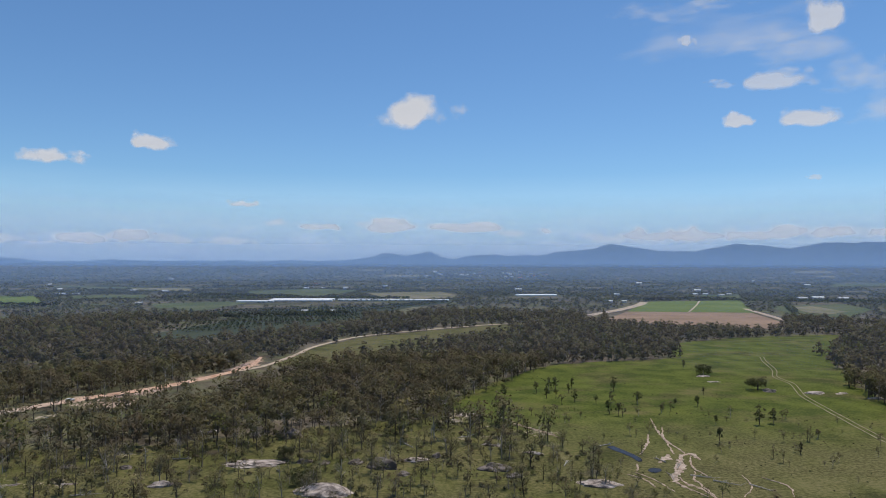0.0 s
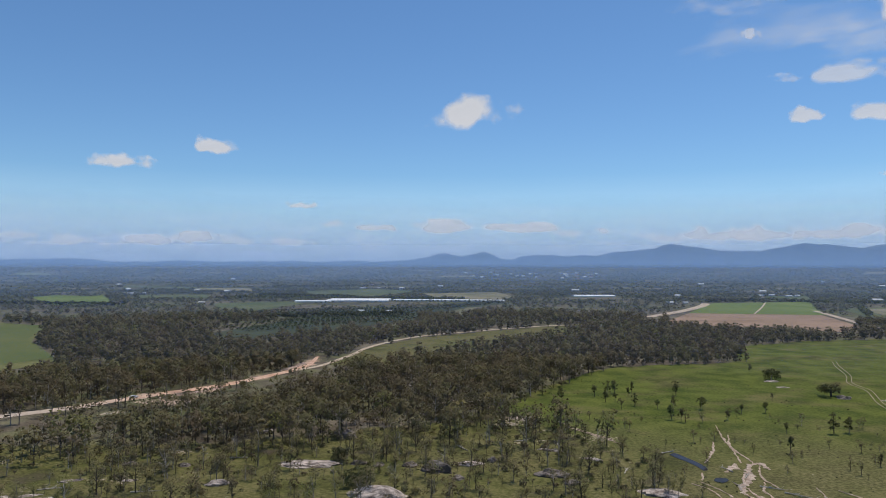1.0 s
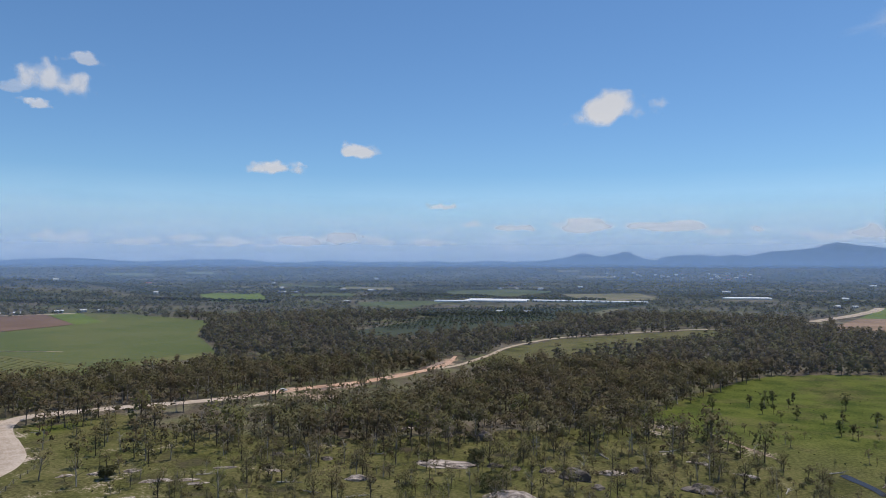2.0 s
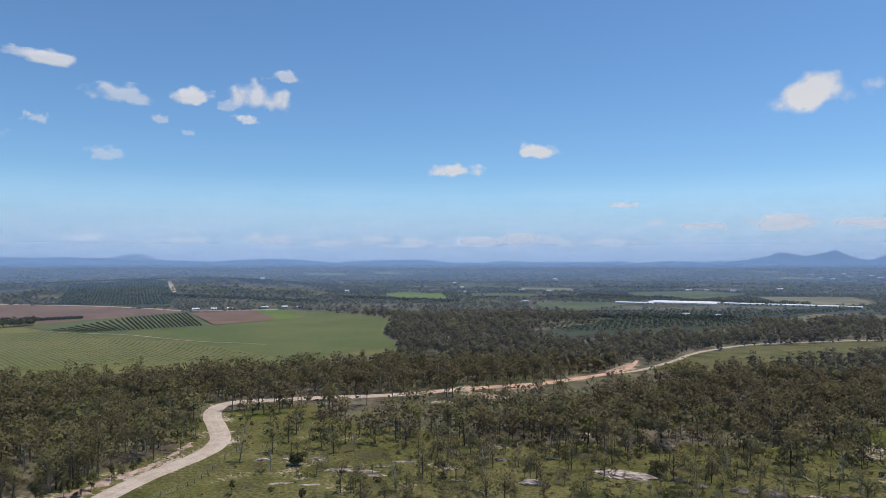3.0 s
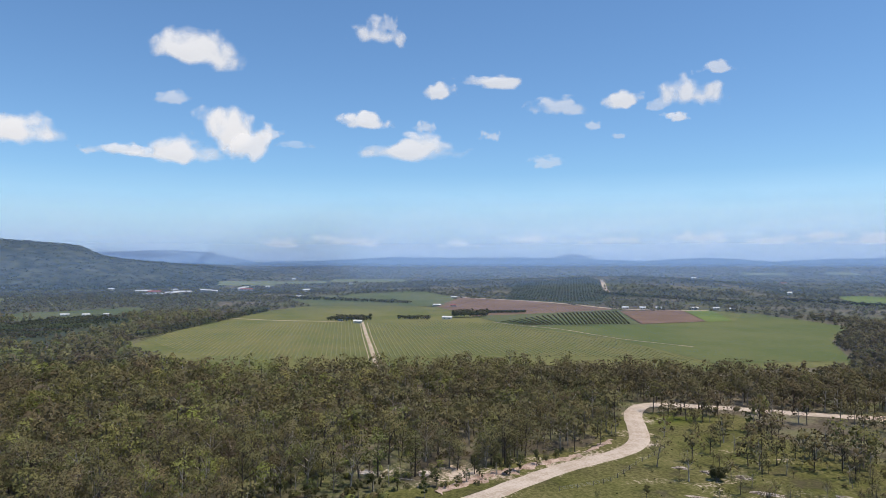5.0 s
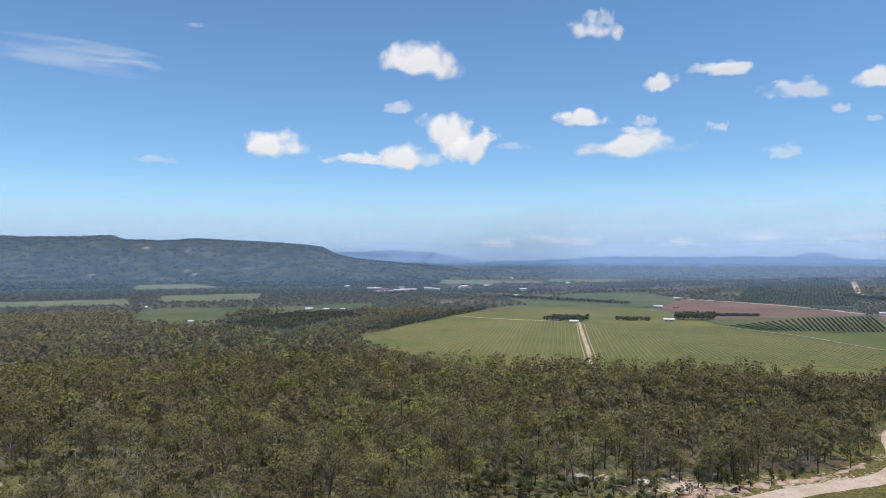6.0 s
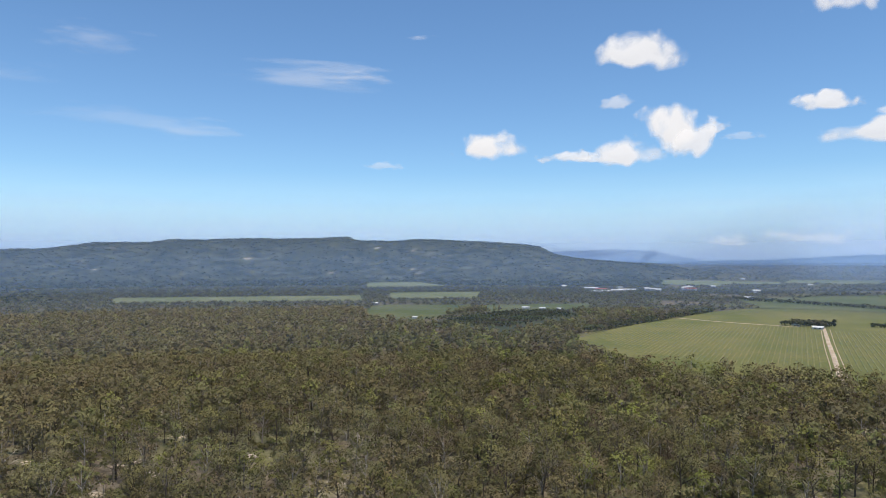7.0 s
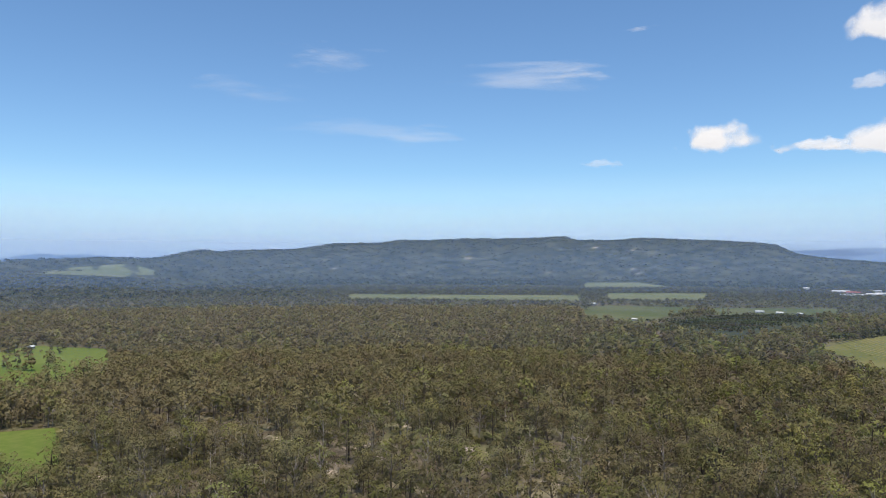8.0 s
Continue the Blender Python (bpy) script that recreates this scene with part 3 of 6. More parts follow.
def ribbon(name, line, width, material, label, category, crown=0.12, lift=0.05, ragged=0.12, kind="structure", taper=0, wild=0.0):
    """A track that lies on the land, slightly crowned, with uneven edges; 'across' runs from -1 to 1 over it."""
    p = np.array(line)
    t = np.gradient(p, axis=0)
    t /= np.linalg.norm(t, axis=1)[:, None]
    side = np.stack([t[:, 1], -t[:, 0]], -1)
    steps = np.array([-1, -0.82, -0.42, 0, 0.42, 0.82, 1])
    along = np.arange(len(p))
    if wild:
        sway = np.array([noise.noise((q[0] * 0.35, q[1] * 0.35, 4.2)) for q in p])
        p = p + side * (wild * sway)[:, None]
    swell = np.ones(len(p))
    if wild:
        swell = np.array([0.85 + 1.3 * noise.noise((q[0] * 0.8, q[1] * 0.8, 9.1)) for q in p]).clip(0.3, 1.6) * np.sin(np.linspace(0.25, math.pi - 0.25, len(p))) ** 0.5
    if taper:
        swell = swell * np.clip(0.3 + (len(p) - 1 - along) / taper, 0, 1)
    verts, across = [], []
    for s in steps:
        wob = 1 + ragged * np.sin(along * 0.9 + s * 5) * np.cos(along * 0.37 + s * 3) * (abs(s) > 0.5)
        q = p + side * (s * width / 2 * wob * swell)[:, None]
        high = lift + crown * (1 - s * s) - 0.04 * (abs(abs(s) - 0.42) < 0.1) + (0.05 if abs(s) == 0.82 else 0) - (0.12 if abs(s) == 1 else 0)
        verts.append(np.column_stack([q, land(q[:, 0], q[:, 1]) + high + 0.0003 * np.hypot(q[:, 0], q[:, 1])]))
        across.append(np.full(len(p), s))
    n, k = len(p), len(steps)
    idx = np.arange(n * k).reshape(k, n)
    quads = np.stack([idx[:-1, :-1], idx[1:, :-1], idx[1:, 1:], idx[:-1, 1:]], -1).reshape(-1, 4)[:, ::-1]
    ob = link_mesh(name, np.concatenate(verts), quads, material, smooth_faces=True)
    if ob.data.polygons[0].normal.z < 0:
        ob.data.flip_normals()
    ob.data.attributes.new("across", "FLOAT", "POINT").data.foreach_set("value", np.concatenate(across).astype(np.float32))
    return tagged(ob, label, category, kind=kind)


build_ground()
for fname, fmat, flabel, fpoly in FIELDS:
    over = fname in ("tan_strip", "ploughed_field", "red_field", "lime_field", "upper_pasture", "orchard_field", "green_vineyard")
    lift = 0.12 if not over else (0.3 if fname == "green_vineyard" else 0.5)
    drape(fname, fpoly if over or fname == "crop_field" else toward(fpoly), fmat, flabel, lift)

for paddock in (PADDOCK_A, PADDOCK_B):
    drape("green_paddock", paddock, LIME, "bright green grazed paddock among gum trees", 0.1)

ribbon("road", ROAD_LINE, 7.6, ROADMAT, "winding pale gravel road turning to red earth", "road", taper=60, ragged=0.04)
EARTH = plain("cut_earth", (0.26, 0.175, 0.13), (0.5, 0.38, 0.31), 0.25, 0.95, bump=0.6)
for pts, wide, high in (([(-184, 118), (-188, 130), (-190, 142), (-192, 152), (-193, 163)], 5.0, 1.1), ([(-180, 104), (-183, 114), (-188, 124)], 6.0, 0.7), ([(-196, 168), (-200, 176), (-206, 186)], 3.0, 0.6),
                        ([(-163, 330), (-152, 345), (-143, 360)], 5.0, 0.5), ([(-131, 418), (-127, 436), (-126, 452)], 5.0, 0.5)):
    ribbon("road_bank", curve_through(pts, 1.5), wide, EARTH, "scraped bank of pinkish bare earth beside the road", "bank", crown=high * 0.45, lift=0.03, ragged=0.45, wild=1.2)
ribbon("far_road", FARTRACK_LINE, 3.8, SAND, "pale sandy track along the glade", "road")
ribbon("driveway", curve_through([(-400, 166), (-470, 188), (-562, 216), (-725, 266)], 12), 3.2, SAND, "straight pale farm driveway between vines", "driveway", lift=0.25)
for off in (-3.9, 3.9):
    ribbon("headland_strip", curve_through([(-400, 166 + off), (-470, 188 + off), (-562, 216 + off), (-715, 264 + off)], 12), 0.6, SAND, "pale bare strip beside the driveway", "track", lift=0.25)
ribbon("field_road", curve_through([(-1121, 590), (-973, 645), (-860, 655), (-764, 655), (-690, 735)], 15), 9.0, SAND, "pale track past the ploughed field", "road", lift=0.6)
ribbon("plantation_road", curve_through([(-1253, 1000), (-1120, 905), (-1055, 867)], 15), 9.0, SAND, "pale track through the plantation", "road", lift=0.3)
ribbon("field_border", curve_through(BORDER, 12), 14.0, SAND, "pale dirt border beside the crop", "road", lift=0.3)
ribbon("field_border", curve_through([(433, 1003), (409, 882), (387, 779), (384, 740)], 12), 8.0, SAND, "pale dirt border beside the crop", "road", lift=0.3)
ribbon("crop_track", curve_through([(329, 937), (388, 1074), (440, 1203)], 20), 2.6, SAND, "faint track through the green crop", "road", lift=0.4)
for off in (-1.3, 1.3):
    ribbon("wheel_track", curve_through([(x + off, y) for x, y in ((222, 488), (214, 467), (203, 430), (191, 403), (189, 380), (178, 348), (173, 323), (168, 292), (163, 259), (162, 230))], 4),
           0.5, TRACK, "pale wheel rut across the meadow", "track", crown=0.0, ragged=0.5)
ribbon("headland_strip", curve_through([(-870, 122), (-816, 158), (-778, 192), (-735, 248)], 12), 2.5, SAND, "pale track along the vineyard's edge", "track", lift=0.3)
ribbon("headland_strip", curve_through([(-660, 392), (-617, 395), (-560, 410), (-470, 407), (-401, 420)], 12), 1.0, SAND, "thin pale line between two vineyards", "track", lift=0.6, ragged=0.6)


# ---------------------------------------------------------------- trees
def tube(a, b, ra, rb, sides=5):
    """Corners and triangles of a tapered stick."""
    a, b = np.array(a, float), np.array(b, float)
    d = (b - a) / np.linalg.norm(b - a)
    u = np.cross(d, (0.31, 0.87, 0.38))
    u /= np.linalg.norm(u)
    w = np.cross(d, u)
    ang = np.arange(sides) * 2 * math.pi / sides
    ring = np.cos(ang)[:, None] * u + np.sin(ang)[:, None] * w
    v = np.concatenate([a + ring * ra, b + ring * rb])
    i = np.arange(sides)
    j = (i + 1) % sides
    return v, np.concatenate([np.stack([i, j, j + sides], -1), np.stack([i, j + sides, i + sides], -1)])


def joined(pieces):
    verts, tris, at = [], [], 0
    for v, f in pieces:
        verts.append(v)
        tris.append(f + at)
        at += len(v)
    return np.concatenate(verts), np.concatenate(tris)


def leaves(g, centre, size, count, leaf):
    """Loose leaf sprays in a flattened clump; they face outwards and upwards, so that the clump catches light as a whole."""
    d = g.normal(size=(count, 3))
    d /= np.linalg.norm(d, axis=1)[:, None]
    d[:, 2] = np.where(d[:, 2] < -0.35, -d[:, 2], d[:, 2])
    c = np.array(centre) + d * np.array(size) * g.uniform(0.45, 1.0, (count, 1)) ** 0.5
    n = d * 0.8 + np.array([0, 0, 0.3]) + g.normal(size=(count, 3)) * 0.25
    n /= np.linalg.norm(n, axis=1)[:, None]
    u = np.cross(n, g.normal(size=(count, 3)))
    u /= np.linalg.norm(u, axis=1)[:, None]
    w = np.cross(n, u)
    ang = np.array([0, 2.1, 4.2]) + g.uniform(0, 6.28, (count, 1)) + g.uniform(-0.5, 0.5, (count, 3))
    out = leaf * g.uniform(0.8, 2.0, (count, 3))
    v = c[:, None] + (u[:, None] * np.cos(ang)[..., None] + w[:, None] * np.sin(ang)[..., None]) * out[..., None]
    return v.reshape(-1, 3), np.arange(count * 3).reshape(-1, 3)


def gum(g, high, limbs, sprays, leaf, sides=5, spread=1.0, low=0.3, bare=False):
    """A gum tree of given height: a leaning trunk that forks into limbs, each with open, drooping clumps of foliage."""
    lean = g.normal(size=2) * 0.05 * high
    radius = 0.015 * high + 0.03
    mid = np.array([lean[0] * 0.4, lean[1] * 0.4, high * 0.4])
    top = np.array([lean[0], lean[1], high * 0.84])
    wood = [tube((0, 0, -0.3), mid, radius * 1.25, radius * 0.8, sides)]
    if not bare:
        wood.append(tube(mid, top, radius * 0.8, radius * 0.2, sides))
    broad = high * 0.13 * spread
    green = [leaves(g, top + (0, 0, high * 0.04), (broad, broad, high * 0.13), sprays, leaf)]
    # loose foliage all through the crown
    core = (low + 0.9) / 2
    green.append(leaves(g, (lean[0] * core, lean[1] * core, high * core), (high * 0.17 * spread, high * 0.17 * spread, high * (0.92 - low) / 2), int(sprays * 1.8), leaf))
    for i in range(limbs):
        u = low + (0.86 - low) * ((i + g.uniform(0, 1)) / limbs)
        start = mid + (top - mid) * (u - 0.4) / 0.44 if u > 0.4 else mid * (u / 0.4)
        ang = i * 2.4 + g.uniform(-0.6, 0.6)
        # the crown is widest at two thirds of the height
        out = high * g.uniform(0.1, 0.27) * spread * (1.05 - 1.6 * (u - 0.6) ** 2 - 0.35 * max(0.0, u - 0.6))
        end = start + np.array([math.cos(ang) * out, math.sin(ang) * out, high * g.uniform(0.0, 0.12)])
        start = start * np.array([0.7, 0.7, 0.68])
        if not bare:
            wood.append(tube(start, end, radius * 0.5, radius * 0.14, 3))
        broad = high * g.uniform(0.075, 0.15) * spread
        clump = leaves(g, end, (broad, broad, high * g.uniform(0.07, 0.15)), int(sprays * g.uniform(0.7, 1.3)), leaf)
        green.append(clump)
        if not bare and i % 2:
            # a bare twig sticks out of the foliage
            wood.append(tube(end, end + np.array([math.cos(ang), math.sin(ang), g.uniform(0.4, 1.6)]) * high * 0.1, radius * 0.16, radius * 0.06, 3))
    return joined(wood), joined(green)


def snag(g, high):
    """A dead tree: bare trunk and limbs."""
    wood = [tube((0, 0, -0.3), (0.2, 0.1, high * 0.9), 0.02 * high, 0.03, 5)]
    for i in range(7):
        u = g.uniform(0.3, 0.85)
        a, out = g.uniform(0, 6.28), high * g.uniform(0.12, 0.3)
        s = np.array([0.2 * u, 0.1 * u, high * 0.9 * u])
        e = s + (math.cos(a) * out, math.sin(a) * out, out * g.uniform(0.4, 1.0))
        wood.append(tube(s, e, 0.009 * high, 0.02, 3))
        wood.append(tube(s + (e - s) * 0.5, e + g.normal(size=3) * out * 0.4, 0.005 * high, 0.015, 3))
    return joined(wood)


def soft_normals(v, f):
    """Shading directions: a spray's own, drawn towards the way out of the crown's middle; round for wood."""
    n = np.cross(v[f[:, 1]] - v[f[:, 0]], v[f[:, 2]] - v[f[:, 0]])
    n /= np.linalg.norm(n, axis=1)[:, None] + 1e-9
    if len(v) == 3 * len(f):
        mid = v.mean(axis=0) * np.array([1, 1, 0.82])
        out = v - mid
        out /= np.linalg.norm(out, axis=1)[:, None] + 1e-9
        own = np.repeat(n, 3, axis=0)
        own *= np.where((own * out).sum(1) < 0, -1, 1)[:, None]
        r = own * 0.14 + out * 0.85 + np.array([0, 0, 0.25])
    else:
        r = np.zeros_like(v)
        for i in range(3):
            np.add.at(r, f[:, i], n)
    return r / (np.linalg.norm(r, axis=1)[:, None] + 1e-9)


def outward(v, f):
    """The same triangles, turned so that their fronts look away from the crown's middle."""
    if len(v) != 3 * len(f):
        return f
    n = np.cross(v[f[:, 1]] - v[f[:, 0]], v[f[:, 2]] - v[f[:, 0]])
    mid = v.mean(axis=0) * np.array([1, 1, 0.82])
    back = (n * (v[f[:, 0]] - mid)).sum(1) < 0
    return np.where(back[:, None], f[:, ::-1], f)


def scatter(name, templates, xs, ys, sizes, materials, label, category, sink=0.0):
    """Many trees joined into one mesh: each template is a list of (corners, triangles, material number)."""
    pick = rng.integers(0, len(templates), len(xs))
    turn = rng.uniform(0, 2 * math.pi, len(xs))
    own = rng.random(len(xs))
    zs = land(xs, ys) - sink
    verts, tris, mats, norms, kins, at = [], [], [], [], [], 0
    for k, pieces in enumerate(templates):
        sel = pick == k
        c, s, size = np.cos(turn[sel]), np.sin(turn[sel]), sizes[sel]
        for v, f, mat in pieces:
            f = outward(v, f)
            q = v[None] * size[:, None, None]
            w = np.stack([q[..., 0] * c[:, None] - q[..., 1] * s[:, None] + xs[sel][:, None],
                          q[..., 0] * s[:, None] + q[..., 1] * c[:, None] + ys[sel][:, None], q[..., 2] + zs[sel][:, None]], -1)
            m = np.broadcast_to(soft_normals(v, f), w.shape)
            norms.append(np.stack([m[..., 0] * c[:, None] - m[..., 1] * s[:, None], m[..., 0] * s[:, None] + m[..., 1] * c[:, None], m[..., 2]], -1).reshape(-1, 3))
            n = len(w)
            tris.append((f[None] + (np.arange(n) * len(v))[:, None, None]).reshape(-1, 3) + at)
            verts.append(w.reshape(-1, 3))
            mats.append(np.full(n * len(f), mat))
            kins.append(np.repeat(own[sel], len(v)))
            at += n * len(v)
    ob = link_mesh(name, np.concatenate(verts), np.concatenate(tris), materials, index=np.concatenate(mats), normals=np.concatenate(norms), kin=np.concatenate(kins))
    return tagged(ob, label, category, kind="stuff")


def grown(seed, count, low, high, limbs, sprays, leaf, sides, spread=1.0, bare=False):
    out = []
    for i in range(count):
        g = np.random.default_rng(seed + i)
        out.append(gum(g, g.uniform(low, high), limbs + int(g.integers(0, 3)), sprays, leaf, sides, spread * g.uniform(0.85, 1.2), ((0.12, 0.05) if bare else (0.36, 0.16, 0.26))[i % (2 if bare else 3)], bare))
    return out


NEAR = grown(100, 12, 8.0, 12.5, 9, 29, 0.2, 4, 1.25)
MIDDLE = grown(200, 8, 8.5, 11.5, 6, 9, 0.42, 3, 1.25)
DISTANT = grown(300, 6, 8.0, 10.0, 4, 6, 0.78, 3, 1.1, True)
REMOTE = [([*w], [l[0] * np.array([1, 1, 0.62]), l[1]]) for w, l in grown(350, 6, 6.5, 8.0, 4, 5, 0.95, 3, 1.7, True)]
COPSE = [[(*leaves(np.random.default_rng(370 + i), (0, 0, 3.5), (10, 10, 2.6), 10, 2.8), 1)] for i in range(4)]
CLEARING = grown(600, 6, 6.5, 9.0, 7, 44, 0.19, 5, 0.78)
SNAGS = [snag(np.random.default_rng(400 + i), 7.5) for i in range(4)]


def spots(r0, r1, gap, az0=-40.0, az1=156.0):
    """Places on an uneven grid in a ring about the origin."""
    n = np.arange(-r1, r1, gap)
    x, y = np.meshgrid(n, n)
    x = (x + rng.uniform(-0.48, 0.48, x.shape) * gap).ravel()
    y = (y + rng.uniform(-0.48, 0.48, y.shape) * gap).ravel()
    r, az = np.hypot(x, y), np.degrees(np.arctan2(-x, y))
    keep = (r >= r0) & (r < r1) & (az > az0) & (az < az1)
    return x[keep], y[keep]


def wooded(x, y):
    """How thickly trees stand at each place, 0 to 1."""
    d = np.ones(len(x))
    for poly in FIELD_POLYS:
        d *= inside(x, y, poly) < 3
        d *= inside(x * 1.05, y * 1.05, poly) < 0
        d *= (inside(x * 1.1, y * 1.1, poly) < 0) | (np.hypot(x, y) > 820)
        d *= (inside(x * 1.16, y * 1.16, poly) < 0) | (np.hypot(x, y) > 620)
    open_land = np.maximum.reduce([inside(x, y, p) for p in (MEADOW, GLADE, PADDOCK_A)])
    open_land = np.maximum(open_land, inside(x, y, PADDOCK_B)) + 6 * wander(x, y, 45, 3)
    d *= np.where(open_land > 0, np.where(inside(x, y, PADDOCK_A) > 0, 0.12, 0.0), 1.0)
    thin = inside(x, y, SPARSE) + 9 * wander(x, y, 60, 1)
    near = np.clip((np.hypot(x, y) - 195) / 60, 0, 1)
    clumped = np.clip(0.62 + 0.75 * wander(x, y, 34, 8), 0.06, 1)
    d *= np.where(thin > 0, (0.55 + 0.4 * near) * clumped, 1.0)
    # open grass by the road bend
    d *= np.where((thin > 0) & (x < -128) & (y < 215), 0.25, 1.0)
    d *= np.clip(0.86 + 0.4 * wander(x, y, 90, 4), 0.3, 1)
    d *= 1 - 0.8 * thinned(x, y)
    left = smooth((40 - y) / 60) * smooth((300 - np.hypot(x, y)) / 50)
    d *= 1 - left * np.clip(0.14 - 0.75 * wander(x, y, 42, 31), 0.03, 0.8)
    # small bare gaps in the woods on the left
    gaps = np.exp(-(((x + 215) / 22) ** 2 + ((y - 96) / 14) ** 2)) + np.exp(-(((x + 222) / 26) ** 2 + ((y + 70) / 22) ** 2)) + np.exp(-(((x + 155) / 13) ** 2 + ((y - 318) / 20) ** 2))
    for gx, gy, gr in ((-203, -116, 9), (-200, -147, 11), (-186, -112, 8), (-203, -92, 8), (-213, -101, 9), (-188, -170, 9), (-187, -204, 10), (-178, -108, 7), (-200, 172, 10), (-240, -160, 8), (-262, -52, 9), (-190, -40, 7), (-352, -8, 5), (-364, -9, 5), (-376, -10, 5), (-388, -11, 5), (-400, -12, 5)):
        gaps = gaps + np.exp(-((x - gx) ** 2 + (y - gy) ** 2) / gr**2)
    d *= np.clip(1 - 0.85 * gaps, 0, 1)
    d *= (to_line(x, y, ROAD_LINE) > 6.5) & (to_line(x, y, FARTRACK_LINE) > 5)
    # the verges are kept clear on the side that faces the open country
    for u in (1.04, 1.08, 1.12, 1.16, 1.2):
        d *= np.where(to_line(x * u, y * u, ROAD_LINE) < 5, 0.06, 1) * np.where(to_line(x * u, y * u, FARTRACK_LINE) < 4, 0.1, 1)
    for u in (1.0, 1.03, 1.06, 1.09):
        d *= to_line(x * u, y * u, BORDER) > 9
        for tx0, ty0, half, deep in TUNNELS:
            d *= ~((np.abs(x * u - tx0) < half) & (np.abs(y * u - ty0) < deep))
    d *= ~((np.abs(x + 390) < 24) & (np.abs(y + 10) < 4))
    return d


def stand(r0, r1, gap, share=1.0):
    x, y = spots(r0, r1, gap)
    keep = rng.random(len(x)) < wooded(x, y) * share
    return x[keep], y[keep]


def as_pieces(trees):
    return [[(*w, 0), (*l, 1)] for w, l in trees]


# the nearest trees are things of their own
nx, ny = stand(105, 255, 4.9)
size = np.where(rng.random(len(nx)) < 0.35, rng.uniform(0.35, 0.7, len(nx)), rng.uniform(0.7, 1.4, len(nx))) * np.where(inside(nx, ny, SPARSE) > -12, 0.62, 1.0)
lone = inside(nx, ny, SPARSE) > -12
chosen = np.flatnonzero(lone)[:270]
tree_kinds = []
for i, (w, l) in enumerate(CLEARING):
    root = new("gum_tree")
    tagged(root, "slender gum tree with sparse grey-green foliage", "tree", "gum trees in the clearing")
    link_mesh("trunk", *w, BARK, root)
    link_mesh("crown", l[0], outward(*l), LEAF_MID, root, normals=soft_normals(l[0], outward(*l)))
    tree_kinds.append(root)
places = [(float(nx[k]), float(ny[k]), float(size[k])) for k in chosen]
for hx, hy, hs in ((47, 352, 0.8), (53, 353, 0.9), (58, 361, 0.95), (63, 352, 0.7), (67, 364, 0.8), (50, 338, 0.8), (55, 341, 0.6), (87, 357, 0.9), (90, 325, 0.85), (75, 300, 0.8),
                   (72, 303, 0.9), (116, 320, 0.75), (105, 318, 0.6), (128, 284, 0.95), (134, 285, 0.9), (100, 254, 0.85), (166, 252, 1.0), (170, 250, 0.8), (71, 325, 0.6), (79, 330, 0.6),
                   (30, 338, 0.9), (110, 283, 0.6), (122, 240, 0.6), (95, 305, 0.6), (140, 262, 0.5), (62, 330, 0.7), (151, 440, 0.7), (130, 350, 0.5)):
    places.append((hx, hy, hs))
stands = [Matrix.Translation((px, py, float(land(px, py)))) @ Matrix.Rotation(i * 2.39, 4, "Z") @ Matrix.Scale(ps, 4) for i, (px, py, ps) in enumerate(places)]
for i, m in enumerate(stands[len(tree_kinds):]):
    copy_thing(tree_kinds[i % len(tree_kinds)], m)
for root, m in zip(tree_kinds, stands):
    root.matrix_world = m
rest = np.ones(len(nx), bool)
rest[chosen] = False
scatter("near_woodland", as_pieces(NEAR), nx[rest], ny[rest], size[rest], [BARK, LEAF], "open gum woodland with grey trunks and olive crowns", "woodland")

mx, my = stand(255, 430, 5.2)
scatter("middle_woodland", as_pieces(MIDDLE), mx, my, rng.uniform(0.5, 1.3, len(mx)), [BARK, LEAF], "dense olive gum woodland on the plain", "woodland")
dx, dy = stand(430, 900, 7.0)
scatter("far_woodland", as_pieces(DISTANT), dx, dy, rng.uniform(0.6, 1.15, len(dx)), [BARK, LEAF], "distant grey-green woodland between fields", "woodland")
vx, vy = stand(900, 1800, 13.0)
scatter("remote_woodland", as_pieces(REMOTE), vx, vy, rng.uniform(0.7, 1.15, len(vx)), [BARK, LEAF_FAR], "remote grey-green woods on the plain", "woodland")
cx, cy = stand(1800, 4300, 30)
on_plain = np.degrees(np.arctan2(-cx, cy)) < 80
cx, cy = cx[on_plain], cy[on_plain]
hx_, hy_ = spots(1250, 3750, 21, 78, 156)
hill_r = np.hypot(hx_, hy_)
slope = (hill_r > 1800) | (np.degrees(np.arctan2(-hx_, hy_)) > 128)
slope &= rng.random(len(hx_)) < wooded(hx_, hy_) * (1 - 0.85 * bare_slope(hx_, hy_)) * np.clip(0.8 + 0.5 * wander(hx_, hy_, 420, 21), 0.3, 1)
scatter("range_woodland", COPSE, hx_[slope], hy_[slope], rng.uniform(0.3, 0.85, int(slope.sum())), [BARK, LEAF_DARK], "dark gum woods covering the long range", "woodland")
scatter("horizon_woodland", COPSE, cx, cy, rng.uniform(0.35, 0.85, len(cx)), [BARK, LEAF_FAR], "dark woods far across plain and hills", "woodland")

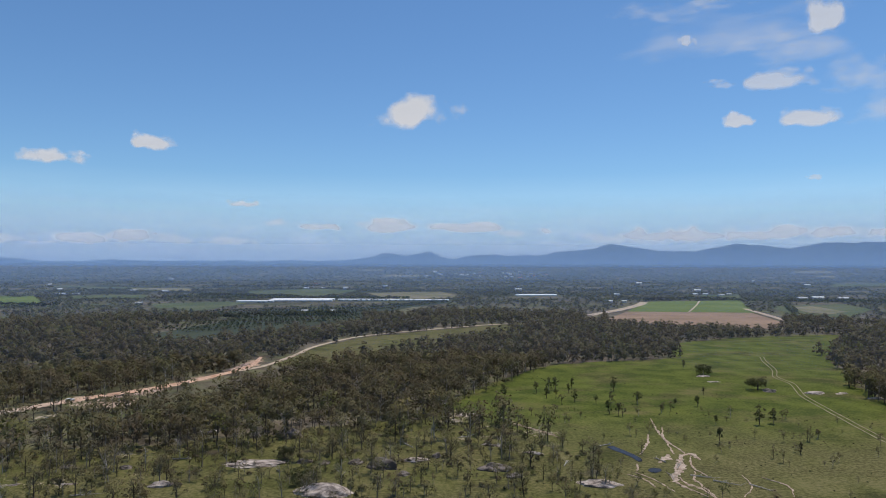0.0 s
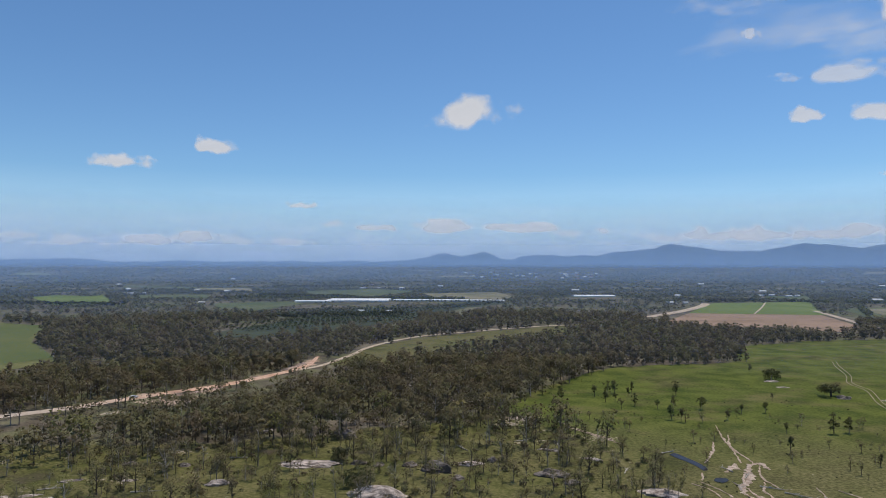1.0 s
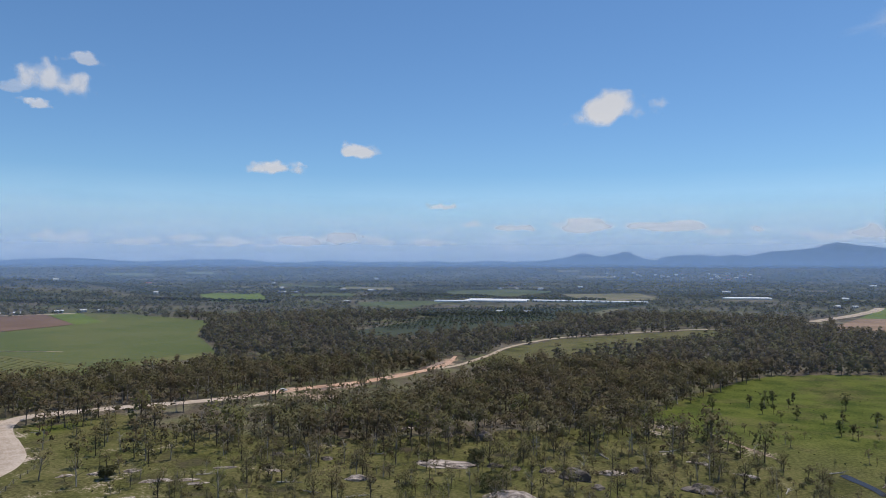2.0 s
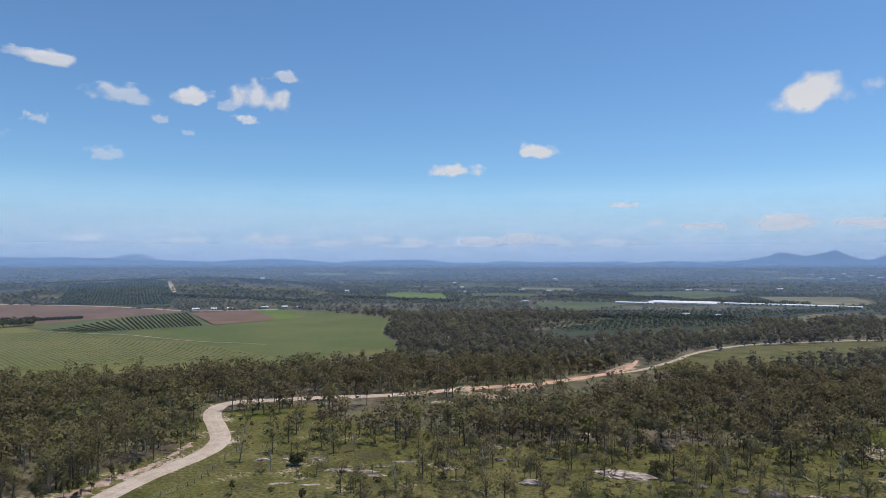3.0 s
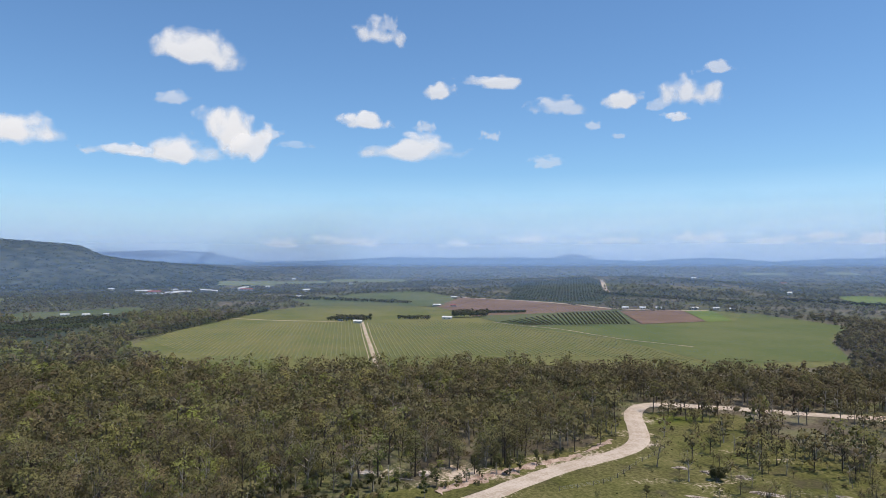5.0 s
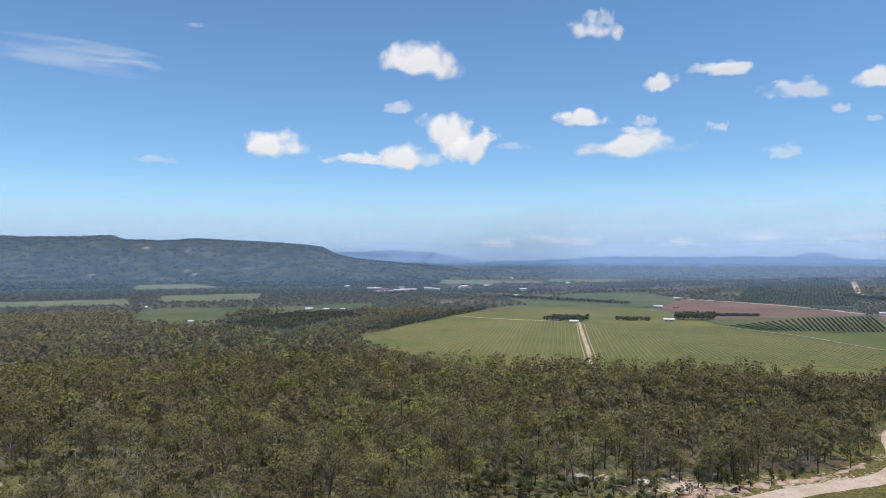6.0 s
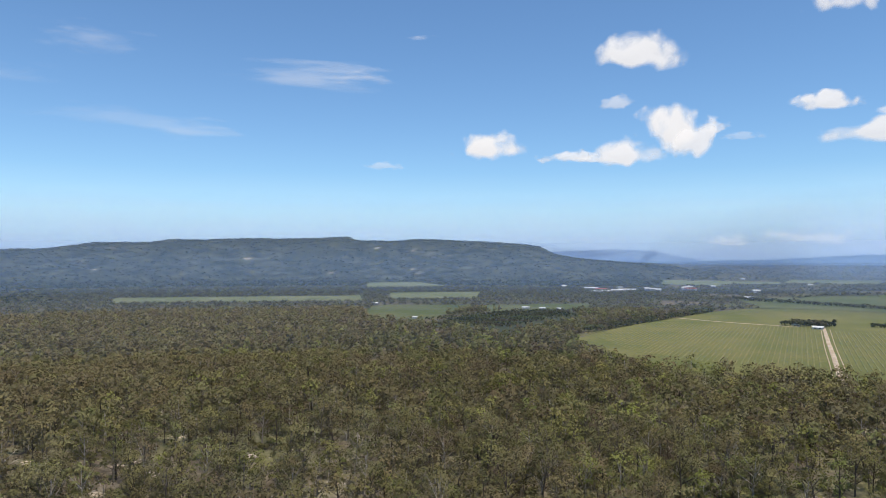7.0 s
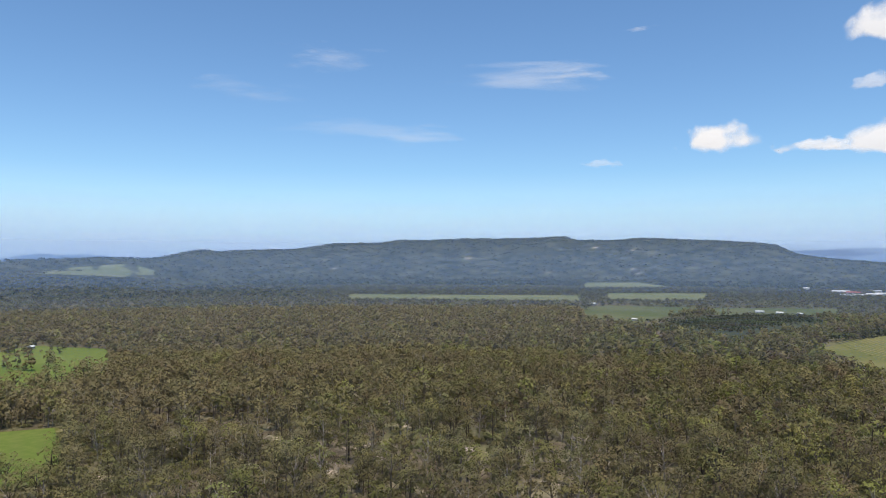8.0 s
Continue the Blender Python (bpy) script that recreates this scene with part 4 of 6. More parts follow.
# undergrowth, and dead trees among the living
BUSH = []
for i in range(4):
    g = np.random.default_rng(500 + i)
    BUSH.append([(*joined([leaves(g, (0, 0, 0.8), (1.1, 1.1, 0.7), 26, 0.28), leaves(g, (0.8, 0.3, 0.6), (0.8, 0.8, 0.5), 16, 0.25)]), 0)])
bx, by = stand(105, 330, 5.2, 0.75)
scatter("undergrowth", BUSH, bx, by, rng.uniform(0.4, 1.2, len(bx)), [LEAF], "low scrubby bushes under the gum trees", "bush")
lx, ly = spots(105, 300, 3.9, 62, 156)
low_scrub = (rng.random(len(lx)) < 0.5) & (np.maximum(inside(lx, ly, PADDOCK_A), inside(lx, ly, PADDOCK_B)) < -2) & (to_line(lx, ly, ROAD_LINE) > 9)
scatter("undergrowth", BUSH, lx[low_scrub], ly[low_scrub], rng.uniform(0.5, 1.5, int(low_scrub.sum())), [LEAF], "olive and brown scrub between the gum trees", "bush")
SCRUB = [[(*leaves(np.random.default_rng(520 + i), (0, 0, 1.6), (2.6, 2.6, 1.5), 9, 0.8), 0)] for i in range(5)]
ux, uy = stand(300, 720, 7.5, 0.9)
scatter("scrub", SCRUB, ux, uy, rng.uniform(0.6, 1.3, len(ux)), [LEAF], "olive scrub filling the woods between the trees", "bush")
sx, sy = stand(110, 300, 17, 0.9)
mixed = rng.permutation(len(sx))[:150]
for i, (px, py) in enumerate(zip(sx[mixed], sy[mixed])):
    if i < 4:
        v, f = SNAGS[i]
        ob = link_mesh("dead_tree", v, f, DEADWOOD)
        tagged(ob, "bleached leafless dead tree among gum trees", "dead tree", "dead trees in the woods")
        SNAGS[i] = ob
        ob.matrix_world = pose(px, py, float(land(px, py)))
    else:
        copy_thing(SNAGS[i % 4], pose(px, py, float(land(px, py)), 0, 0, i * 77) @ Matrix.Scale(0.7 + 0.1 * (i % 5), 4))

# saplings and tussocks in the grass
TUFT = []
for i in range(4):
    g = np.random.default_rng(540 + i)
    TUFT.append([(*leaves(g, (0, 0, 0.25), (0.5, 0.5, 0.3), 9, 0.24), 0)])
tx, ty = spots(120, 420, 3.6, -40, 48)
open_ground = np.maximum(inside(tx, ty, MEADOW), inside(tx, ty, SPARSE)) > 0
patchy = rng.random(len(tx)) < np.clip(0.12 + 0.75 * wander(tx, ty, 55, 6), 0.01, 0.8)
tx, ty = tx[open_ground & patchy], ty[open_ground & patchy]
scatter("grass_tussocks", TUFT, tx, ty, rng.uniform(0.2, 0.75, len(tx)), [LEAF_DARK], "dark green tussocks and weeds in the meadow", "grass")
px_, py_ = spots(120, 330, 4.6, -40, 48)
young = (inside(px_, py_, SPARSE) > 0) | ((inside(px_, py_, MEADOW) > 0) & (rng.random(len(px_)) < 0.25))
young &= (rng.random(len(px_)) < np.where(inside(px_, py_, SPARSE) > 0, np.clip(0.4 + 0.8 * wander(px_, py_, 30, 15), 0.03, 0.9) * np.where((px_ < -128) & (py_ < 215), 0.25, 1), 0.5)) & (to_line(px_, py_, ROAD_LINE) > 8)
scatter("saplings", as_pieces(MIDDLE), px_[young], py_[young], rng.uniform(0.16, 0.5, int(young.sum())), [BARK, LEAF], "thin young gum saplings in the grass", "sapling")


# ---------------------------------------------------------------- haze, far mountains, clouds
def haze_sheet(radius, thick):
    """Painted haze: a faint blue sheet between near and far that thins out upwards."""
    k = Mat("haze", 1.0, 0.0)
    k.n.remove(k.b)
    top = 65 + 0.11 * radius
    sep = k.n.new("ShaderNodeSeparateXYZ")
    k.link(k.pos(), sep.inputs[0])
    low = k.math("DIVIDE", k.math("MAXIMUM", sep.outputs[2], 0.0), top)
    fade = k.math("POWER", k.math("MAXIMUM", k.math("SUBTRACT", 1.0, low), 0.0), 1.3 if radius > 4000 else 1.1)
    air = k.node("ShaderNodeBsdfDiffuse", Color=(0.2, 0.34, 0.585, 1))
    # normal fixed upwards, so the sheet is lit alike whichever way it is turned
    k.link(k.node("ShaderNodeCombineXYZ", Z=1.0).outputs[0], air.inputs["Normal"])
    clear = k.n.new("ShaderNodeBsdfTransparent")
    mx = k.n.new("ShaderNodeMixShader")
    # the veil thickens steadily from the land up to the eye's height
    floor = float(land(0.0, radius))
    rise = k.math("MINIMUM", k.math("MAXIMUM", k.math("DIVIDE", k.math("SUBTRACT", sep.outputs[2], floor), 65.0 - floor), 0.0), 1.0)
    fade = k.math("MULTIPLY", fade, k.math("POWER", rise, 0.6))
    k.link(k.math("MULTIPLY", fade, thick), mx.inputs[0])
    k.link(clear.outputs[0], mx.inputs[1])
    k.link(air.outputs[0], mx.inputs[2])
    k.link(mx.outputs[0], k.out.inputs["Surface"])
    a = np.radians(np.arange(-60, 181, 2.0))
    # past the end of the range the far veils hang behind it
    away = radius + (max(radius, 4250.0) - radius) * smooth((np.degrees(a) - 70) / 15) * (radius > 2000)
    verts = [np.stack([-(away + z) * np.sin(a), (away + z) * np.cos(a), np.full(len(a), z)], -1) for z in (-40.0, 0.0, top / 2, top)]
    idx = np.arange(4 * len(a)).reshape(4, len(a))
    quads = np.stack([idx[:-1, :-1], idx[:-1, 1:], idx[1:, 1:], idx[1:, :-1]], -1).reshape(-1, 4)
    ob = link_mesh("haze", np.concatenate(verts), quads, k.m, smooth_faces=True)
    return tagged(ob, "thin blue sheet of painted haze over the distant plain", "haze", kind="structure")


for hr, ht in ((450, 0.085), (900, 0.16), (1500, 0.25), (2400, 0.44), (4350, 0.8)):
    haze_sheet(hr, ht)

# distance haze painted into the base colour of the two faintest ranges
HAZED_MOUNTAIN = plain("mountain_haze_tint", (0.17, 0.19, 0.2), (0.24, 0.26, 0.26), 0.006, 0.95, spec=0.0)
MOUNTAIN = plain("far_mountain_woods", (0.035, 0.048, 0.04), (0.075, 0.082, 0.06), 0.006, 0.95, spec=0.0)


def mountain_range(name, radius, bearings, rises, rough, seed, label):
    """A long range: a crest that rises to the given tangents at the given bearings, broken up at random, with spurs falling to the plain in front."""
    az = np.arange(bearings[0], bearings[-1], 0.1)
    crest = np.interp(az, bearings, rises)
    crest = np.convolve(np.pad(crest, 2, "edge"), np.ones(5) / 5, "valid")
    crest = crest + rough * np.array([noise.fractal((a * 0.9, 0.3, seed), 0.7, 2.0, 7) for a in az])
    ends = smooth(np.minimum(az - bearings[0], bearings[-1] - az) / 1.0)
    spur = np.array([noise.fractal((a * 0.55, 1.3, seed), 0.9, 2.0, 5) for a in az])
    verts = []
    for back, part_of in ((-190, 0.0), (-150, 0.25), (-105, 0.5), (-60, 0.76), (0, 1.0), (60, 0.6)):
        lean = math.sin(part_of * math.pi) if part_of < 1 else 0.0
        r = radius + back - 55 * spur * lean
        z = (65 + radius * crest) * ends * np.clip(part_of + 0.12 * spur * lean, 0, 1) - 30 * (part_of == 0)
        verts.append(np.stack([-r * np.sin(np.radians(az)), r * np.cos(np.radians(az)), z], -1))
    n, rows = len(az), len(verts)
    idx = np.arange(rows * n).reshape(rows, n)
    quads = np.stack([idx[:-1, :-1], idx[:-1, 1:], idx[1:, 1:], idx[1:, :-1]], -1).reshape(-1, 4)
    ob = link_mesh(name, np.concatenate(verts), quads, HAZED_MOUNTAIN if name in ("lone_peak", "faint_range") else MOUNTAIN, smooth_faces=True)
    return tagged(ob, label, "mountains", kind="structure")


mountain_range("mountain_range", 4640, [-44, -38, -32.3, -28.3, -26.5, -24.2, -22.4, -19.8, -17.1, -14.8, -13.4, -12.1, -9.2, -7.9, -6.5, -4.9, -4.0, -2.6, -0.6, 1.3, 3.2, 4.7, 6.2, 7.5, 9.8, 13],
               [0.02, 0.024, 0.0271, 0.0267, 0.0198, 0.0248, 0.0252, 0.0167, 0.0168, 0.0236, 0.027, 0.0201, 0.0162, 0.0106, 0.0122, 0.0097, 0.0129, 0.0121, 0.0056, 0.0165, 0.0094, 0.0146, 0.0068, 0.0044, 0.002, 0.0],
               0.0016, 1.7, "long blue mountain range on the horizon")
mountain_range("low_range", 4700, [8, 12.9, 14.9, 16.8, 18.1, 20.1, 22.7, 25.2, 27.2, 29.7, 31.4, 32.3, 35.8, 39.4, 41.9, 44.5, 49.1, 52.1, 58.6, 62.9, 68.6, 70.8, 74.1, 79.4, 90],
               [0.0015, 0.0033, 0.0012, 0.0037, 0.0016, 0.0029, 0.0018, 0.004, 0.001, 0.0008, 0.0045, 0.006, 0.0047, 0.0012, 0.0056, 0.0064, 0.0025, 0.0047, 0.0072, 0.007, 0.0076, 0.006, 0.0025, 0.0008, 0.0],
               0.0009, 4.4, "low hazy plateau on the horizon")
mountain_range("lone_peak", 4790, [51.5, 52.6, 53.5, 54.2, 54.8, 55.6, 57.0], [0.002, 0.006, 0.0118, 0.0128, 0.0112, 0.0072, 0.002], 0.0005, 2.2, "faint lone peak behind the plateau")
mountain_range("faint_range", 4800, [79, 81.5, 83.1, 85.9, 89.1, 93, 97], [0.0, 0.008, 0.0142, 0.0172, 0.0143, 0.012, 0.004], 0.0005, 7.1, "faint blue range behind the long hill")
mountain_range("foothills", 4520, [-5.5, -3.5, -1.2, 0.6, 2.4, 4.5, 7], [-0.004, -0.001, 0.0005, 0.0035, 0.002, -0.001, -0.005], 0.0004, 9.3, "dark foothills before the blue range")
mountain_range("far_range", 4600, [138, 139.8, 141.4, 143.3, 144.8, 146.3, 147.5, 148.7, 150.0, 155, 168], [-0.002, 0.0016, 0.003, 0.0065, 0.0078, 0.0062, 0.0082, 0.0053, 0.0011, 0.004, 0.0], 0.0008, 3.3, "blue range behind the wooded hill")


def cloud_material(name, stretch, edge, ragged):
    """Cloud: dense in its middle, billowing above, flat below, frayed at its rim. stretch: how drawn-out its billows are; edge: how slowly it thickens."""
    k = Mat(name, 1.0, 0.0)
    k.n.remove(k.b)
    tc = k.n.new("ShaderNodeTexCoord").outputs["Object"]
    info = k.n.new("ShaderNodeObjectInfo")
    seed = k.math("MULTIPLY", info.outputs["Random"], 60.0)
    both = k.n.new("ShaderNodeCombineXYZ")
    k.link(seed, both.inputs[0])
    k.link(seed, both.inputs[1])

    def added(a, b):
        nd = k.n.new("ShaderNodeVectorMath")
        nd.operation = "ADD"
        k.link(a, nd.inputs[0])
        k.link(b, nd.inputs[1])
        return nd.outputs[0]

    p = added(k.scaled(tc, *stretch), both.outputs[0])
    # bend the billows so that none looks like the next
    swirl = k.node("ShaderNodeTexNoise", Scale=1.6, Detail=3.0, Roughness=0.5)
    k.link(p, swirl.inputs["Vector"])
    p = added(p, k.scaled(swirl.outputs["Color"], 0.45, 0.45, 0.45))
    lump = k.noise(p, 0.85, 1)
    billow = k.node("ShaderNodeTexVoronoi", Scale=2.6)
    billow.feature = "SMOOTH_F1"
    billow.inputs["Smoothness"].default_value = 0.7
    k.link(p, billow.inputs["Vector"])
    wisp = k.noise(p, 3.2, 5, 0.6)
    sep = k.n.new("ShaderNodeSeparateXYZ")
    k.link(tc, sep.inputs[0])
    zz = k.math("ADD", sep.outputs[2], k.math("MULTIPLY", k.math("MINIMUM", sep.outputs[2], 0.0), 0.9))
    rad = k.math("SQRT", k.math("ADD", k.math("MULTIPLY", sep.outputs[0], sep.outputs[0]), k.math("MULTIPLY", zz, zz)))
    dens = k.math("SUBTRACT", 0.8, k.math("MULTIPLY", rad, 1.25))
    dens = k.math("ADD", dens, k.math("MULTIPLY", k.math("SUBTRACT", lump, 0.5), 1.9))
    dens = k.math("ADD", dens, k.math("MULTIPLY", k.math("SUBTRACT", 0.42, billow.outputs["Distance"]), 0.4))
    dens = k.math("ADD", dens, k.math("MULTIPLY", k.math("SUBTRACT", wisp, 0.5), ragged))
    rim = k.math("MULTIPLY", k.math("SUBTRACT", 0.92, rad), 2.0)
    body = k.node("ShaderNodeMapRange")
    body.interpolation_type = "SMOOTHSTEP"
    k.link(k.math("MINIMUM", dens, rim), body.inputs[0])
    body.inputs[1].default_value, body.inputs[2].default_value = 0.0, edge
    alpha = k.math("MULTIPLY", body.outputs[0], info.outputs["Alpha"])
    df = k.node("ShaderNodeBsdfDiffuse", Color=(0.24, 0.245, 0.255, 1))
    tl = k.node("ShaderNodeBsdfTranslucent", Color=(0.24, 0.245, 0.255, 1))
    half = k.node("ShaderNodeMixShader", Fac=0.3)
    k.link(df.outputs[0], half.inputs[1])
    k.link(tl.outputs[0], half.inputs[2])
    # emission painted in for sunlight scattered many times inside the cloud
    glow = k.node("ShaderNodeEmission", Color=(0.975, 0.98, 1.02, 1), Strength=0.66)
    lit = k.n.new("ShaderNodeAddShader")
    k.link(half.outputs[0], lit.inputs[0])
    k.link(glow.outputs[0], lit.inputs[1])
    clear = k.n.new("ShaderNodeBsdfTransparent")
    mx = k.n.new("ShaderNodeMixShader")
    k.link(alpha, mx.inputs[0])
    k.link(clear.outputs[0], mx.inputs[1])
    k.link(lit.outputs[0], mx.inputs[2])
    k.link(mx.outputs[0], k.out.inputs["Surface"])
    return k.m


CLOUD = cloud_material("cloud", (1.9, 0.3, 1.0), 0.5, 0.4)
WISPY = cloud_material("wispy_cloud", (1.5, 0.3, 2.2), 1.1, 0.7)
cloud_mesh = None


def cloud(bearing, up, wide, tall, thick=0.9, distance=4200, label="small white fair-weather cloud", kind_name="cloud", tilt=0.0):
    """A cloud by bearing and rise (tangent), with its half-width and half-height in degrees."""
    global cloud_mesh
    if cloud_mesh is None:
        bm = bmesh.new()
        bmesh.ops.create_icosphere(bm, subdivisions=4, radius=1.0)
        for v in bm.verts:
            p = v.co.copy()
            v.co *= 1 + 0.1 * noise.fractal(p * 2.2, 1.0, 2.0, 4)
        bmesh.ops.delete(bm, geom=[v for v in bm.verts if v.co.y > 0.12], context="VERTS")
        for f in bm.faces:
            f.smooth = True
        cloud_mesh = bpy.data.meshes.new("cloud")
        bm.to_mesh(cloud_mesh)
        bm.free()
        cloud_mesh.materials.append(CLOUD)
    b = radians(bearing)
    ob = new(kind_name, cloud_mesh)
    if kind_name == "wispy_cloud":
        ob.material_slots[0].link = "OBJECT"
        ob.material_slots[0].material = WISPY
    ob.matrix_world = Matrix.LocRotScale((-distance * math.sin(b), distance * math.cos(b), 65 + distance * (up - 0.25 * math.tan(radians(tall)))), Euler((0, radians(tilt), b)),
                                         (distance * math.tan(radians(wide * 1.85)), distance * math.tan(radians(min(wide, 2.0))) * 0.6, distance * math.tan(radians(tall * 2.0))))
    ob.color = (1, 1, 1, thick)
    return tagged(ob, label, "cloud", "clouds in the sky", "structure")


for c in ((2.5, 0.2112, 2.9, 1.45, 1.0), (22.9, 0.1572, 1.65, 0.68, 0.95), (29.3, 0.1322, 1.73, 0.72, 0.95), (16.1, 0.0808, 1.07, 0.36, 0.75), (-22.6, 0.1872, 1.39, 0.59, 0.85),
          (-27.4, 0.183, 2.03, 0.77, 0.85), (-25.4, 0.234, 2.66, 0.98, 0.7), (-21.4, 0.2365, 0.97, 0.38, 0.35), (-19.4, 0.3003, 0.72, 0.46, 0.6), (-28.8, 0.308, 1.48, 1.29, 0.8), (-28.0, 0.1096, 0.61, 0.24, 0.5)):
    cloud(*c)
for c in ((84.5, 0.283, 2.95, 1.42, 0.95), (70.2, 0.3216, 1.98, 1.16, 0.8), (69.0, 0.3369, 0.73, 0.77, 0.4), (85.6, 0.2175, 1.58, 0.59, 0.5), (84.8, 0.1472, 2.82, 1.25, 0.95),
          (81.7, 0.1776, 2.06, 1.73, 1.0), (79.9, 0.1618, 2.01, 1.3, 0.9), (78.6, 0.1776, 1.16, 0.46, 0.5), (76.3, 0.1628, 1.29, 0.34, 0.25), (87.8, 0.1428, 1.37, 0.47, 0.7),
          (70.8, 0.1977, 1.72, 0.79, 0.9), (67.5, 0.159, 3.48, 1.08, 0.9), (66.1, 0.1918, 0.81, 0.54, 0.5), (64.9, 0.2431, 1.43, 0.76, 0.85), (60.2, 0.2544, 2.7, 0.63, 0.85)):
    cloud(*c)
for c in ((55.1, 0.2176, 1.91, 0.73, 0.55), (60.7, 0.1796, 0.73, 0.46, 0.5), (56.1, 0.1396, 1.33, 0.51, 0.4), (50.3, 0.223, 1.67, 0.77, 0.9), (44.7, 0.2246, 1.96, 1.29, 0.85),
          (47.3, 0.2135, 1.12, 0.54, 0.4), (43.1, 0.2574, 1.27, 0.53, 0.6), (46.1, 0.196, 0.94, 0.4, 0.75), (52.5, 0.1904, 0.77, 0.41, 0.45), (50.5, 0.1753, 0.46, 0.27, 0.35),
          (96.0, 0.1627, 2.56, 1.32, 1.0), (104.6, 0.1359, 1.25, 0.36, 0.3), (89.5, 0.1462, 1.95, 0.64, 0.8)):
    cloud(*c)
for c in ((-23.9, 0.3025, 6.1, 2.65, 0.5), (-17.0, 0.3397, 2.5, 1.3, 0.4), (-26.2, 0.275, 3.6, 1.6, 0.5), (-31.2, 0.2345, 2.1, 1.4, 0.5), (-20.7, 0.3438, 2.3, 0.9, 0.55), (-32.2, 0.1907, 1.7, 1.35, 0.4),
          (111.0, 0.2561, 6.4, 1.2, 0.3), (106.1, 0.2607, 2.2, 0.74, 0.4), (120.4, 0.1764, 3.4, 0.9, 0.22), (101.4, 0.319, 1.0, 0.3, 0.3), (126.7, 0.2802, 3.8, 1.25, 0.24), (133.7, 0.2348, 3.9, 1.1, 0.16), (125.3, 0.186, 5.0, 0.9, 0.14)):
    cloud(*c, distance=4700, label="thin veil of wispy high cloud", kind_name="wispy_cloud")

# small heaps in rows low over the horizon
for c in ((9.5, 0.0515, 1.7, 0.42, 0.75), (4.3, 0.053, 2.1, 0.62, 0.8), (-1.3, 0.0505, 3.2, 0.5, 0.8), (-5.4, 0.043, 1.6, 0.35, 0.5), (13.1, 0.055, 1.1, 0.28, 0.5), (-8.4, 0.046, 0.8, 0.25, 0.6),
          (27.7, 0.029, 2.2, 0.45, 0.7), (23.8, 0.035, 1.5, 0.5, 0.75), (21.2, 0.031, 1.6, 0.4, 0.5), (31.8, 0.03, 1.6, 0.45, 0.5), (-16, 0.038, 2.6, 0.62, 0.7), (-20.2, 0.0385, 2.4, 0.6, 0.75), (-24.5, 0.039, 2.6, 0.65, 0.75),
          (-29.5, 0.041, 2.8, 0.75, 0.8), (-12.5, 0.034, 2.0, 0.4, 0.5), (33, 0.027, 2.6, 0.4, 0.45), (39.5, 0.028, 2.2, 0.4, 0.5), (45, 0.033, 1.8, 0.45, 0.45), (51, 0.031, 2.2, 0.4, 0.4), (57, 0.032, 2.0, 0.3, 0.35),
          (17.0, 0.028, 1.8, 0.35, 0.5), (36, 0.034, 1.2, 0.3, 0.5), (63, 0.026, 2.4, 0.4, 0.35), (72.5, 0.03, 2.6, 0.5, 0.45), (77.5, 0.027, 2.4, 0.45, 0.4)):
    cloud(*c, distance=4100, label="small white heap cloud low over the horizon")


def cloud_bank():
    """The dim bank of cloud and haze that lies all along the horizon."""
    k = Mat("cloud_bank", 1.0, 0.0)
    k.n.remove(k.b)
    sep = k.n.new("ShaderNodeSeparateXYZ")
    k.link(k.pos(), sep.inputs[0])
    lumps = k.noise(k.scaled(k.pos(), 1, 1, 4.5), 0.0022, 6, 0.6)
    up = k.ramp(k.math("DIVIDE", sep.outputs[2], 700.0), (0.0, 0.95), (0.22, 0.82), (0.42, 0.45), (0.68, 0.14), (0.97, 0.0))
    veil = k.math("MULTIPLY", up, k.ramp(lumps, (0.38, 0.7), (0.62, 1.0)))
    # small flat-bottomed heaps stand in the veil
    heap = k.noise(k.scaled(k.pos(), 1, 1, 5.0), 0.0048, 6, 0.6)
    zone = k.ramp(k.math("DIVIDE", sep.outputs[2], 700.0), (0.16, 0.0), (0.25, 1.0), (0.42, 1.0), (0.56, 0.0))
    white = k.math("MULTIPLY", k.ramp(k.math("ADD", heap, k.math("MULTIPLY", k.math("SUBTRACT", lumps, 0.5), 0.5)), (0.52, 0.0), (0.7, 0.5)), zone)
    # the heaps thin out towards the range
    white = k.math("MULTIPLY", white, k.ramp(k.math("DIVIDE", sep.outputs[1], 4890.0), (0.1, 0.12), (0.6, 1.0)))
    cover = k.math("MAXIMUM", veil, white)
    # the bank emits by itself, painting in the horizon sky's brightness, stronger towards +y
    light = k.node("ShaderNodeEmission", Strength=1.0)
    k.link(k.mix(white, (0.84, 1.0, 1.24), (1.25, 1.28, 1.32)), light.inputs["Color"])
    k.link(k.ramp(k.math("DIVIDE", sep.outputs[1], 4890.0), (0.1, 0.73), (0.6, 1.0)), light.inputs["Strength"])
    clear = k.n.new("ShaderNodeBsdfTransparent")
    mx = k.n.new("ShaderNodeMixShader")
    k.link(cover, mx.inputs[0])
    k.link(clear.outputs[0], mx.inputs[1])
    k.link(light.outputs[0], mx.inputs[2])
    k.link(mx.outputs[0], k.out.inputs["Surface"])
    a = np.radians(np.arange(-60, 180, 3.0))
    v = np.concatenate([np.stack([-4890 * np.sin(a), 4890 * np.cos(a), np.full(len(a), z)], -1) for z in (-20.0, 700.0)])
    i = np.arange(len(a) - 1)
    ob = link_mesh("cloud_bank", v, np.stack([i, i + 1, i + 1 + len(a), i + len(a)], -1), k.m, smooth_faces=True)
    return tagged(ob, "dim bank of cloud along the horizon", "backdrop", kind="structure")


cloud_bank()


